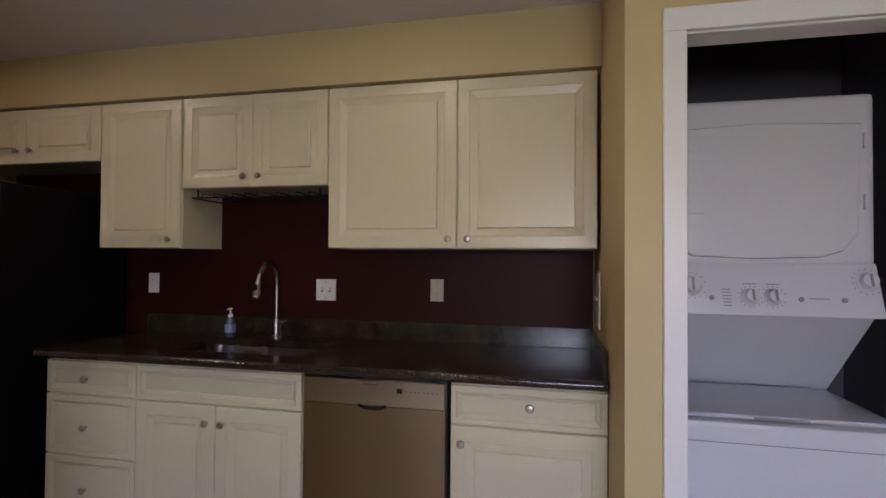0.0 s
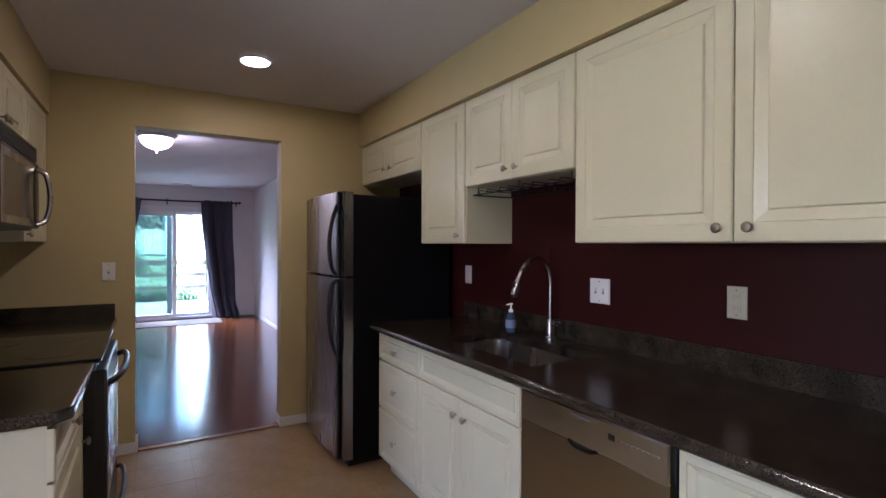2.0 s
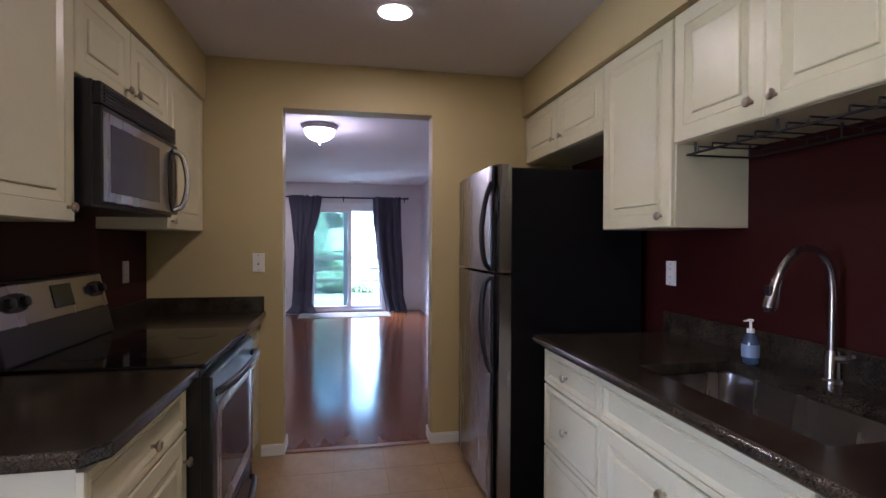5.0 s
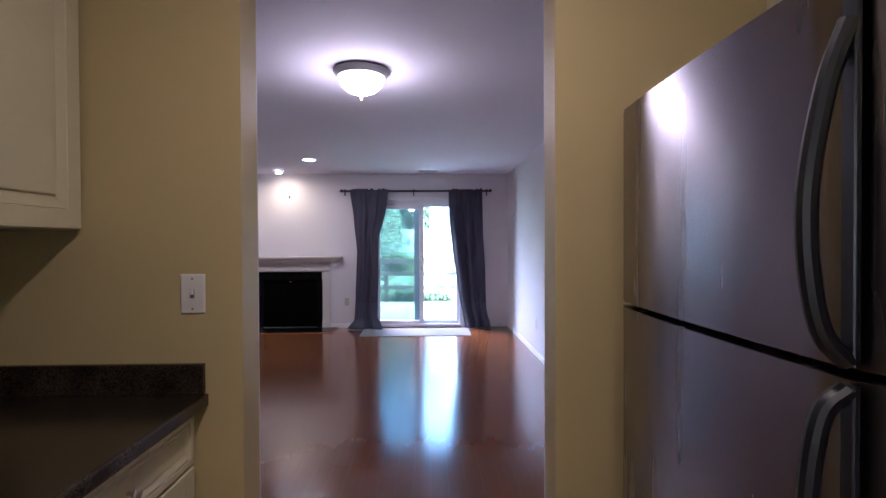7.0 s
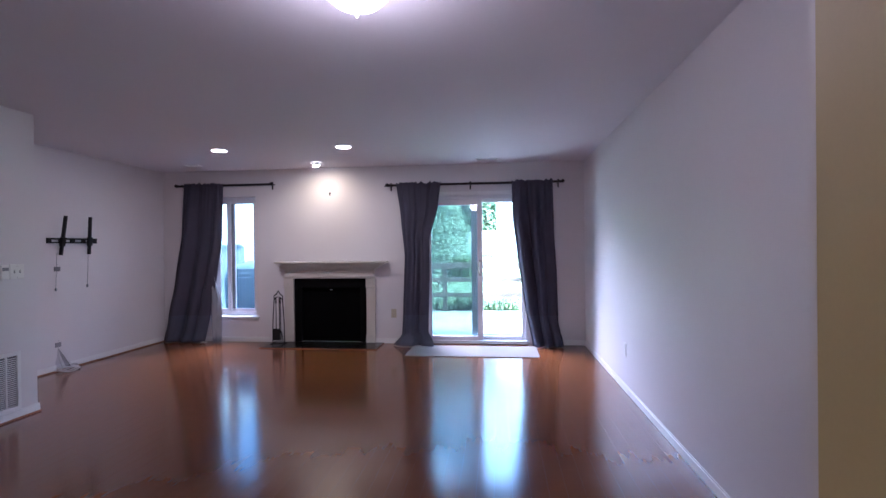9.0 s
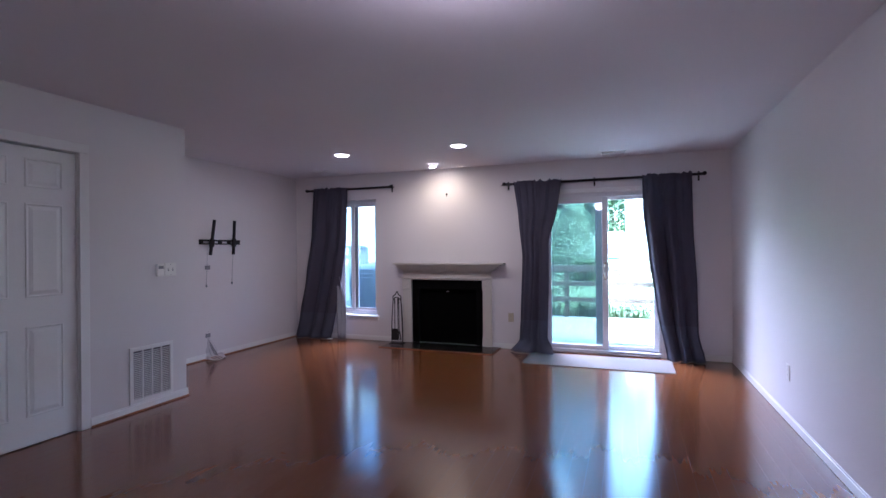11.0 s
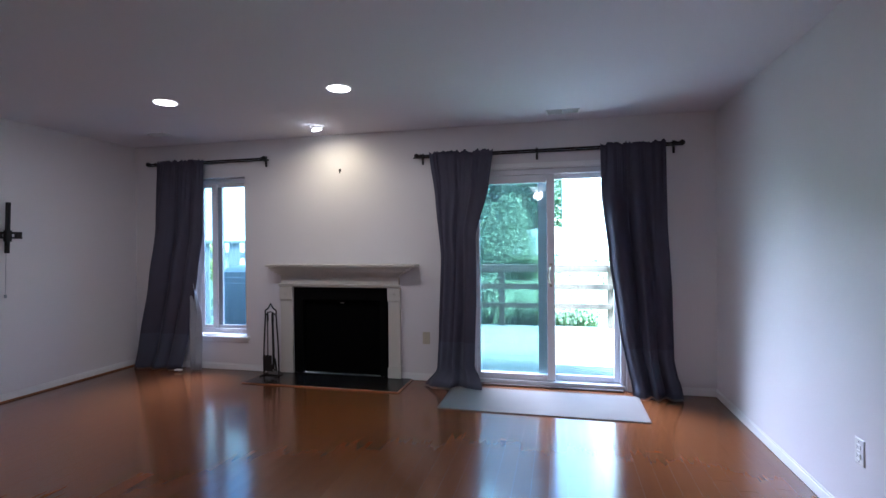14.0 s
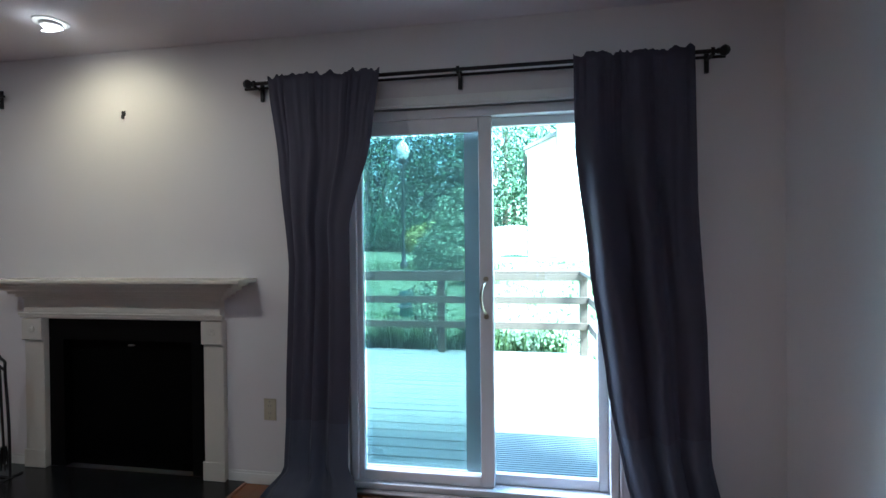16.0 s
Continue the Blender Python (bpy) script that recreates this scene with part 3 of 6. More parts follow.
BX = 1.40
cabinet("base_cabinet", (BX, -1.09, 0), -90, 0.505, 0.868, 0.60, [("drawer_front", 0, 0.70, 0.505, 0.155, (0.235, 0.775)), ("drawer_front", 0, 0.415, 0.505, 0.28, (0.235, 0.55)), ("drawer_front", 0, 0.11, 0.505, 0.30, (0.235, 0.26))], "white three-drawer base cabinet with nickel knobs", group="base cabinets under the sink counter", toe=0.10)
cabinet("base_cabinet", (BX, -1.597, 0), -90, 0.825, 0.868, 0.60, [("drawer_front", 0, 0.70, 0.825, 0.155, None), ("door", 0, 0.11, 0.412, 0.585, (0.372, 0.62)), ("door", 0.413, 0.11, 0.412, 0.585, (0.452, 0.62))], "white sink base cabinet with false drawer front and two doors", group="base cabinets under the sink counter", toe=0.10, top=0.64)
cabinet("base_cabinet", (BX, -3.062, 0), -90, 0.595, 0.868, 0.60, [("drawer_front", 0, 0.70, 0.595, 0.155, (0.31, 0.785)), ("door", 0, 0.11, 0.595, 0.585, (0.045, 0.63))], "cream base cabinet with one drawer over one door", group="base cabinets under the sink counter", toe=0.10)

# dishwasher
dw = thing("dishwasher", (1.40, -2.43, 0), "stainless steel dishwasher with a recessed pull and front control strip", "dishwasher", turn=-90)
part("body", boxes((0.004, 0.618, 0.0, 0.58, 0.10, 0.862), (0.01, 0.61, 0.05, 0.58, 0, 0.10)), M["black"], dw)
bm = bmesh.new()
rings_panel(bm, 0.006, 0.115, 0.608, 0.634, [(0, 0), (0, -0.024), (0.002, -0.026), (0.3, -0.027)])
part("door", bm, M["dish_door"], dw, "brushed steel door")
bm = bmesh.new()
rings_panel(bm, 0.006, 0.75, 0.608, 0.108, [(0, 0), (0, -0.024), (0.005, -0.030), (0.05, -0.030)])
panel_ = part("control_panel", bm, M["dish_steel"], dw, "steel control strip")
bm = boxes((0.415, 0.437, -0.0325, -0.030, 0.808, 0.826))
part("display", bm, M["display"], panel_, "small black display")
bm = boxes(*[(0.45 + i * 0.018, 0.459 + i * 0.018, -0.0315, -0.030, 0.814, 0.818) for i in range(8)])
part("buttons", bm, M["grey_plastic"], panel_)
bm = boxes((0.27, 0.335, -0.0315, -0.030, 0.835, 0.841))
part("badge", bm, M["grey_plastic"], panel_)
bm = bmesh.new()
tube(bm, arc([(0.25, -0.028, 0.752), (0.28, -0.033, 0.742), (0.34, -0.033, 0.742), (0.37, -0.028, 0.752)]), 0.006)
part("handle", bm, M["black"], dw, "dark recessed pull")

# sink counter
CZ0, CZ1 = 0.87, 0.908
cx0, cx1 = 1.352, WR - 0.004
hx0, hx1, hy0, hy1 = 1.49, 1.86, -2.36, -1.66
bm = bmesh.new()
outer = [(cx0, -3.655), (cx1, -3.655), (cx1, -1.065), (cx0, -1.065)]
inner = [(hx0, hy0), (hx1, hy0), (hx1, hy1), (hx0, hy1)]
oh, ol = [[bm.verts.new((x, y, z)) for x, y in outer] for z in (CZ1, CZ0)]
ih, il = [[bm.verts.new((x, y, z)) for x, y in inner] for z in (CZ1, CZ0)]
for i in range(4):
    j = (i + 1) % 4
    bm.faces.new((oh[i], oh[j], ih[j], ih[i]))
    bm.faces.new((ol[j], ol[i], il[i], il[j]))
    bm.faces.new((ol[i], ol[j], oh[j], oh[i]))
    bm.faces.new((ih[i], ih[j], il[j], il[i]))
counter = tagged(new("worktop"), "dark speckled granite worktop with an undermount sink cut-out", "worktop")
part("slab", bm, M["granite"], counter)
bm = bmesh.new()
tube(bm, [(cx0, -3.655, CZ0 + 0.019), (cx0, -1.065, CZ0 + 0.019)], 0.019, 12)
part("edge", bm, M["granite"], counter, smooth=True)
part("backsplash", boxes((cx1 - 0.02, cx1, -3.655, -1.065, CZ1, CZ1 + 0.10), (1.40, cx1 - 0.02, -3.657, -3.637, CZ1, CZ1 + 0.10), bevel=0.002), M["granite"], counter, "low granite upstand")

sink = tagged(new("sink"), "single-bowl stainless steel undermount sink", "sink")
bm = bmesh.new()
rings = []
for inset, z in ((-0.01, CZ0 - 0.001), (0.004, CZ0 - 0.002), (0.012, CZ0 - 0.15), (0.05, CZ0 - 0.185)):
    ring = []
    for k in range(24):
        a = 2 * math.pi * (k + 0.5) / 24
        c, s = math.cos(a), math.sin(a)
        px = (hx0 + hx1) / 2 + ((hx1 - hx0) / 2 - inset) * abs(c) ** 0.25 * (1 if c > 0 else -1)
        py = (hy0 + hy1) / 2 + ((hy1 - hy0) / 2 - inset) * abs(s) ** 0.25 * (1 if s > 0 else -1)
        ring.append(bm.verts.new((px, py, z)))
    rings.append(ring)
for a, b in zip(rings, rings[1:]):
    for i in range(24):
        bm.faces.new((a[i], b[i], b[(i + 1) % 24], a[(i + 1) % 24]))
bm.faces.new(rings[-1])
part("bowl", bm, M["steel"], sink, smooth=True)
bm = bmesh.new()
lathe(bm, [(0.045, 0), (0.045, 0.004), (0.03, 0.004), (0.02, 0.001)], ((hx0 + hx1) / 2, (hy0 + hy1) / 2, CZ0 - 0.184))
part("drain", bm, M["chrome"], sink)

fy, fx = -1.96, 1.955
faucet = thing("faucet", (fx, fy, CZ1), "tall brushed steel gooseneck faucet with a pull-down spray head", "faucet")
bm = bmesh.new()
lathe(bm, [(0.028, 0), (0.028, 0.008), (0.022, 0.014), (0.020, 0.09), (0.016, 0.10)])
part("base", bm, M["steel"], faucet, smooth=True)
bm = bmesh.new()
tube(bm, arc([(0, 0, 0.08), (0, 0, 0.20), (0, 0, 0.29), (-0.02, -0.005, 0.36), (-0.075, -0.015, 0.405), (-0.15, -0.025, 0.408), (-0.21, -0.032, 0.36), (-0.235, -0.036, 0.32)]), 0.0115, 12)
part("neck", bm, M["steel"], faucet, smooth=True)
bm = bmesh.new()
tube(bm, [(-0.234, -0.036, 0.325), (-0.245, -0.037, 0.295), (-0.262, -0.039, 0.255), (-0.268, -0.040, 0.238)], [0.014, 0.017, 0.021, 0.019], 14)
spray = part("spray_head", bm, M["steel"], faucet, smooth=True)
part("spray_button", boxes((-0.275, -0.262, -0.050, -0.030, 0.275, 0.305), bevel=0.002), M["black"], spray)
part("nozzle", boxes((-0.278, -0.260, -0.048, -0.030, 0.229, 0.239), bevel=0.003), M["black"], spray)
bm = bmesh.new()
tube(bm, [(0, -0.015, 0.075), (-0.0, -0.045, 0.08), (-0.01, -0.075, 0.095)], [0.012, 0.010, 0.006], 10)
part("lever", bm, M["steel"], faucet, smooth=True)

soap = thing("soap_bottle", (1.895, -1.714, CZ1), "clear pump bottle with blue liquid soap beside the sink", "soap dispenser")
bm = bmesh.new()
lathe(bm, [(0.025, 0), (0.032, 0.006), (0.034, 0.05), (0.032, 0.09), (0.022, 0.118), (0.013, 0.128)])
part("bottle", bm, M["soap"], soap, smooth=True)
bm = bmesh.new()
lathe(bm, [(0.0345, 0.03), (0.0348, 0.035), (0.0348, 0.075), (0.0345, 0.08)], segments=20)
part("label", bm, M["label_blue"], soap, "pale blue label", smooth=True)
bm = bmesh.new()
lathe(bm, [(0.015, 0.126), (0.015, 0.142), (0.006, 0.144), (0.005, 0.170), (0.012, 0.172), (0.012, 0.180)], segments=14)
tube(bm, [(0, 0, 0.176), (-0.035, 0.0, 0.174)], 0.004, 6)
part("pump", bm, M["white_plastic"], soap, "white pump top", smooth=True)


soap.scale = (0.82, 0.82, 0.88)


def wall_plate(name, where, turn, w, label, mat_="white_plastic", toggles=0, sockets=0, h=0.118):
    """A plate on a wall, facing -y before it is turned; origin at its centre."""
    ob = thing(name, where, label, "wall plate" if not toggles else "light switch", turn=turn)
    bm = bmesh.new()
    rings_panel(bm, -w / 2, -h / 2, w, h, [(0, 0), (0.0, -0.003), (0.004, -0.006), (0.03, -0.0062)])
    part("plate", bm, M[mat_], ob)
    n = max(toggles, sockets)
    for i in range(toggles):
        x = (i - (n - 1) / 2) * 0.046
        part("toggle", boxes((x - 0.004, x + 0.004, -0.016, -0.006, -0.002, 0.012), bevel=0.001), M[mat_], ob)
        part("slot", boxes((x - 0.006, x + 0.006, -0.0066, -0.006, -0.013, 0.013)), M["grey_plastic"], ob)
    for i in range(sockets):
        x = (i - (n - 1) / 2) * 0.046
        for z in (-0.02, 0.02):
            part("socket", boxes((x - 0.015, x + 0.015, -0.0075, -0.006, z - 0.013, z + 0.013), bevel=0.002), M[mat_], ob)
            part("slots", boxes((x - 0.007, x - 0.005, -0.0080, -0.0074, z - 0.004, z + 0.006), (x + 0.005, x + 0.007, -0.0080, -0.0074, z - 0.004, z + 0.006)), M["grey_plastic"], ob)
    for z in (-0.045, 0.045):
        part("screw", boxes((-0.003, 0.003, -0.0068, -0.006, z - 0.003, z + 0.003)), M["grey_plastic"], ob)
    return ob


wall_plate("outlet", (WR - 0.004, -1.095, 1.19), -90, 0.072, "white outlet plate on the dark red wall near the refrigerator", sockets=1)
wall_plate("light_switch", (WR - 0.004, -2.222, 1.17), -90, 0.118, "white double toggle switch plate on the dark red wall", toggles=2)
wall_plate("outlet", (WR - 0.004, -2.858, 1.18), -90, 0.072, "almond plate on the dark red wall over the counter", "almond", sockets=1)
wall_plate("light_switch", (1.79, -3.66, 1.17), 180, 0.118, "white switch plate on the cream end wall of the counter", toggles=2, h=0.25)
wall_plate("light_switch", (-0.045, 0, 1.205), 0, 0.072, "white toggle switch plate on the cream wall beside the opening", toggles=1)
wall_plate("outlet", (WL + 0.004, -0.29, 1.17), 90, 0.072, "white outlet plate on the dark wall above the counter", sockets=1)

# wire rack under the cabinet over the sink
rack = thing("glass_rack", (1.72, -1.60, 1.704), "black wire stemware rack hanging under the wall cabinet", "rack", turn=-90)
bm = bmesh.new()
for y in (0.0, 0.27):
    tube(bm, [(0, y, -0.045), (0.74, y, -0.045)], 0.004, 6)
for x in (0, 0.74):
    tube(bm, [(x, 0, -0.045), (x, 0.27, -0.045)], 0.004, 6)
for x in (0.02, 0.37, 0.72):
    for y in (0.02, 0.25):
        tube(bm, [(x, y, 0), (x, y, -0.045)], 0.004, 6)
part("frame", bm, M["iron"], rack)
for i in range(4):
    x = 0.06 + i * 0.18
    bm = bmesh.new()
    for dx in (0, 0.07):
        tube(bm, [(x + dx, 0.0, -0.045), (x + dx, 0.0, -0.025), (x + dx, 0.26, -0.025), (x + dx, 0.27, -0.045)], 0.003, 6)
    tube(bm, [(x, 0.26, -0.025), (x + 0.07, 0.26, -0.025)], 0.003, 6)
    part("rail", bm, M["iron"], rack)

# refrigerator
fr = thing("refrigerator", (1.275, -0.10, 0), "top-freezer refrigerator with stainless doors and black sides", "refrigerator", turn=-90)
FW = 0.83
part("body", boxes((0, FW, 0.0, 0.70, 0.04, 1.70), bevel=0.006), M["black_tex"], fr, "black textured cabinet")
part("foot_grille", boxes((0.02, FW - 0.02, -0.02, 0.60, 0.0, 0.04)), M["black"], fr)


def bowed(x0, x1, z0, z1, depth, bow):
    bm = bmesh.new()
    n, cols = 14, []
    for i in range(n + 1):
        t = i / n
        x = x0 + (x1 - x0) * t
        edge = min(t, 1 - t) * (x1 - x0)
        y = -depth + 0.018 * max(0, 1 - edge / 0.02) ** 2 - bow * math.sin(math.pi * t)
        cols.append([bm.verts.new(c) for c in ((x, 0, z0), (x, y, z0), (x, y, z1), (x, 0, z1))])
    for a, b in zip(cols, cols[1:]):
        for k in range(4):
            j = (k + 1) % 4
            bm.faces.new((a[k], b[k], b[j], a[j]))
    bm.faces.new(cols[0])
    bm.faces.new(cols[-1][::-1])
    bmesh.ops.recalc_face_normals(bm, faces=bm.faces[:])
    return bm


for nm, z0, z1 in (("freezer_door", 1.19, 1.715), ("fridge_door", 0.045, 1.175)):
    d = part(nm, bowed(0, FW, z0, z1, 0.078, 0.012), M["fridge_steel"], fr, "brushed stainless door", smooth=True)
    part("edge_strip", boxes((FW - 0.052, FW - 0.030, -0.090, -0.080, z0 + 0.004, z1 - 0.004), bevel=0.002), M["black"], d, "dark vertical strip")
    pts = [(FW - 0.042, -0.088, 1.20), (FW - 0.045, -0.120, 1.24), (FW - 0.048, -0.135, 1.33), (FW - 0.048, -0.135, 1.43), (FW - 0.045, -0.115, 1.55), (FW - 0.042, -0.088, 1.63)] if z0 > 1 else \
          [(FW - 0.042, -0.088, 1.165), (FW - 0.045, -0.120, 1.13), (FW - 0.048, -0.135, 1.02), (FW - 0.048, -0.135, 0.90), (FW - 0.045, -0.115, 0.77), (FW - 0.042, -0.088, 0.70)]
    bm = bmesh.new()
    tube(bm, arc(pts), 0.013, 10)
    part("handle", bm, M["black"], d, "black bowed handle", smooth=True)
part("hinge_cover", boxes((0.02, 0.09, -0.06, 0.05, 1.70, 1.722), bevel=0.004), M["black"], fr)

# left side
lf = -0.06
cabinet("base_cabinet", (lf, -2.075, 0), 90, 0.66, 0.868, 0.60, [("drawer_front", 0, 0.70, 0.66, 0.155, (0.35, 0.765)), ("door", 0, 0.11, 0.66, 0.585, (0.625, 0.60))], "cream base cabinet with one drawer and one door beside the stove", group="base cabinets by the stove", toe=0.10)
cabinet("base_cabinet", (lf, -0.648, 0), 90, 0.64, 0.868, 0.60, [("drawer_front", 0, 0.70, 0.64, 0.155, (0.31, 0.775)), ("door", 0, 0.11, 0.64, 0.585, (0.05, 0.60))], "cream base cabinet with one drawer and one door by the wall", group="base cabinets by the stove", toe=0.10)
lu = -0.38
cabinet("wall_cabinet", (lu, -2.13, UZ), 90, 0.69, UH, 0.295, [("door", 0, 0, 0.69, UH, (0.645, 0.045))], "tall cream wall cabinet with one raised-panel door beside the microwave", group="wall cabinets over the stove")
cabinet("wall_cabinet", (lu, -1.435, 1.875), 90, 0.825, 0.305, 0.295, [("door", 0, 0, 0.412, 0.305, (0.372, 0.055)), ("door", 0.413, 0, 0.412, 0.305, (0.452, 0.055))], "short cream two-door wall cabinet above the microwave", group="wall cabinets over the stove")
cabinet("wall_cabinet", (lu, -0.608, UZ), 90, 0.60, UH, 0.295, [("door", 0, 0, 0.60, UH, (0.05, 0.04))], "tall cream wall cabinet with one door next to the end wall", group="wall cabinets over the stove")

lcounter = tagged(new("worktop"), "dark granite worktop with a clipped corner beside the stove", "worktop")


def slab(bm, outline, z0, z1):
    lo = [bm.verts.new((x, y, z0)) for x, y in outline]
    hi = [bm.verts.new((x, y, z1)) for x, y in outline]
    n = len(outline)
    for i in range(n):
        bm.faces.new((lo[i], lo[(i + 1) % n], hi[(i + 1) % n], hi[i]))
    bm.faces.new(hi)
    bm.faces.new(lo[::-1])


bm = bmesh.new()
slab(bm, [(-0.676, -2.10), (-0.04, -2.10), (0.0, -2.05), (0.0, -1.415), (-0.676, -1.415)], CZ0, CZ1)
rounded(bm, 0.007, 2)
part("slab", bm, M["granite"], lcounter)
part("backsplash", boxes((-0.676, -0.656, -2.10, -1.415, CZ1, CZ1 + 0.10), bevel=0.002), M["granite"], lcounter, "low granite upstand")
lcounter2 = tagged(new("worktop"), "short dark granite worktop between stove and end wall", "worktop")
bm = bmesh.new()
slab(bm, [(-0.676, -0.65), (0.0, -0.65), (0.0, -0.002), (-0.676, -0.002)], CZ0, CZ1)
rounded(bm, 0.007, 2)
part("slab", bm, M["granite"], lcounter2)
part("backsplash", boxes((-0.676, -0.656, -0.65, -0.022, CZ1, CZ1 + 0.09), (-0.676, -0.01, -0.022, -0.002, CZ1, CZ1 + 0.09), bevel=0.002), M["granite"], lcounter2, "low granite upstand")

# stove
st = thing("stove", (0.0, -1.41, 0), "black electric stove with a glass top and a steel control panel", "stove", turn=90)
SW = 0.755
part("body", boxes((0.002, SW, 0.0, 0.64, 0.02, 0.895)), M["black"], st)
part("cooktop", boxes((-0.001, SW + 0.003, -0.02, 0.60, 0.897, 0.917), bevel=0.005), M["black_glass"], st, "black ceramic glass cooktop")
for bx, by, br in ((0.2, 0.16, 0.10), (0.56, 0.16, 0.08), (0.2, 0.43, 0.08), (0.56, 0.43, 0.10)):
    bm = bmesh.new()
    lathe(bm, [(br - 0.002, 0.0), (br, 0.0), (br, 0.0006), (br - 0.002, 0.0006)], (bx, by, 0.9172), segments=32)
    part("burner", bm, M["burner"], st)
bm = bmesh.new()
v = [bm.verts.new(c) for c in ((0, 0.576, 0.917), (SW, 0.576, 0.917), (SW, 0.668, 0.917), (0, 0.668, 0.917), (0, 0.641, 1.193), (SW, 0.641, 1.193), (SW, 0.668, 1.193), (0, 0.668, 1.193))]
for f in ((0, 1, 5, 4), (1, 2, 6, 5), (2, 3, 7, 6), (3, 0, 4, 7), (4, 5, 6, 7), (3, 2, 1, 0)):
    bm.faces.new([v[i] for i in f])
rounded(bm, 0.008, 2)
bg = part("back_panel", bm, M["black"], st)
tilt = pose(0, 0.596, 1.006, -13.2, 0, 0)
part("panel_face", boxes((0.008, SW - 0.008, -0.006, 0.0, 0.035, 0.182), bevel=0.003), M["steel"], bg, "steel control face", at=tilt)
part("display", boxes((0.335, 0.475, -0.009, -0.006, 0.070, 0.160), bevel=0.002), M["display"], bg, "dark clock display", at=tilt)
for px in (0.115, 0.665):
    bm = bmesh.new()
    slab(bm, [(px + 0.082 * math.cos(a) * (1 if abs(math.cos(a)) > 0.4 else 1.15), 0.118 + 0.034 * math.sin(a)) for a in [i * math.pi / 12 for i in range(24)]], 0, 0.0025)
    part("dial_plate", bm, M["black"], bg, "black oval behind the dials", at=tilt @ pose(0, -0.006, 0, 90, 0, 0))
for kx in (0.055, 0.135, 0.605, 0.685):
    bm = bmesh.new()
    lathe(bm, [(0.031, -0.006), (0.031, -0.009), (0.021, -0.011), (0.018, -0.028), (0.012, -0.030)], (kx + 0.02, 0, 0.118), "y", 20)
    part("dial", bm, M["black"], bg, "black stove dial", smooth=True, at=tilt)
bm = bmesh.new()
rings_panel(bm, 0.004, 0.27, SW - 0.008, 0.60, [(0, 0), (0, -0.030), (0.006, -0.038), (0.10, -0.038), (0.103, -0.036), (0.2, -0.036)])
od = part("oven_door", bm, M["black"], st, "black oven door")
part("window", boxes((0.13, SW - 0.13, -0.0395, -0.0365, 0.38, 0.71), bevel=0.001), M["oven_glass"], od, "dark reflective oven window")
part("trim_strip", boxes((0.065, SW - 0.065, -0.040, -0.0375, 0.315, 0.375), (0.065, SW - 0.065, -0.040, -0.0375, 0.715, 0.755), (0.065, 0.125, -0.040, -0.0375, 0.375, 0.715), (SW - 0.125, SW - 0.065, -0.040, -0.0375, 0.375, 0.715)), M["steel"], od)
bm = bmesh.new()
tube(bm, arc([(0.05, -0.036, 0.80), (0.09, -0.070, 0.815), (0.25, -0.090, 0.82), (0.50, -0.090, 0.82), (0.66, -0.070, 0.815), (0.70, -0.036, 0.80)]), 0.014, 10)
part("handle", bm, M["black"], od, "black bowed handle", smooth=True)
bm = bmesh.new()
rings_panel(bm, 0.004, 0.03, SW - 0.008, 0.225, [(0, 0), (0, -0.026), (0.006, -0.034), (0.10, -0.034)])
odr = part("drawer", bm, M["black"], st, "black storage drawer")
bm = bmesh.new()
tube(bm, arc([(0.05, -0.033, 0.20), (0.09, -0.060, 0.21), (0.25, -0.078, 0.215), (0.50, -0.078, 0.215), (0.66, -0.060, 0.21), (0.70, -0.033, 0.20)]), 0.012, 10)
part("handle", bm, M["black"], odr, "black bowed handle", smooth=True)

# microwave
mw = thing("microwave", (-0.322, -1.42, 1.447), "black over-the-range microwave with a steel-framed door", "microwave", turn=90)
MW, MH = 0.742, 0.418
part("body", boxes((0, MW, 0.0, 0.35, 0, MH), bevel=0.004), M["black"], mw)
part("vent_grille", boxes((0.01, MW - 0.01, -0.022, 0.0, MH - 0.075, MH - 0.005), *[(0.03, MW - 0.03, -0.026, -0.022, MH - 0.068 + i * 0.012, MH - 0.063 + i * 0.012) for i in range(5)]), M["black"], mw)
bm = bmesh.new()
rings_panel(bm, 0.006, 0.012, MW - 0.012, MH - 0.095, [(0, 0), (0, -0.024), (0.005, -0.030), (0.05, -0.030)])
md = part("door", bm, M["black"], mw, "black door with a steel frame")
part("steel_frame", boxes((0.010, 0.728, -0.0318, -0.0295, 0.020, 0.052), (0.010, 0.728, -0.0318, -0.0295, MH - 0.135, MH - 0.103), (0.010, 0.055, -0.0318, -0.0295, 0.052, MH - 0.135), (0.50, 0.728, -0.0318, -0.0295, 0.052, MH - 0.135)), M["steel"], md, "brushed steel frame")
part("window", boxes((0.056, 0.499, -0.0325, -0.029, 0.053, MH - 0.136), bevel=0.001), M["mw_glass"], md, "grey tinted window")
bm = bmesh.new()
slab(bm, [(0.655 + 0.050 * math.cos(a), 0.168 + 0.140 * math.sin(a)) for a in [i * math.pi / 14 for i in range(28)]], 0, 0.003)
part("handle_recess", bm, M["black"], md, "black oval behind the handle", at=pose(0, -0.032, 0, 90, 0, 0))
part("keypad", boxes((0.640, 0.668, -0.0368, -0.0352, 0.075, 0.26), bevel=0.0006), M["burner"], md, "dark strip of keys")
bm = bmesh.new()
tube(bm, arc([(0.672, -0.030, 0.030), (0.690, -0.066, 0.060), (0.706, -0.080, 0.165), (0.690, -0.066, 0.275), (0.672, -0.030, 0.305)]), 0.0125, 10)
part("handle", bm, M["steel"], md, "steel bowed handle", smooth=True)

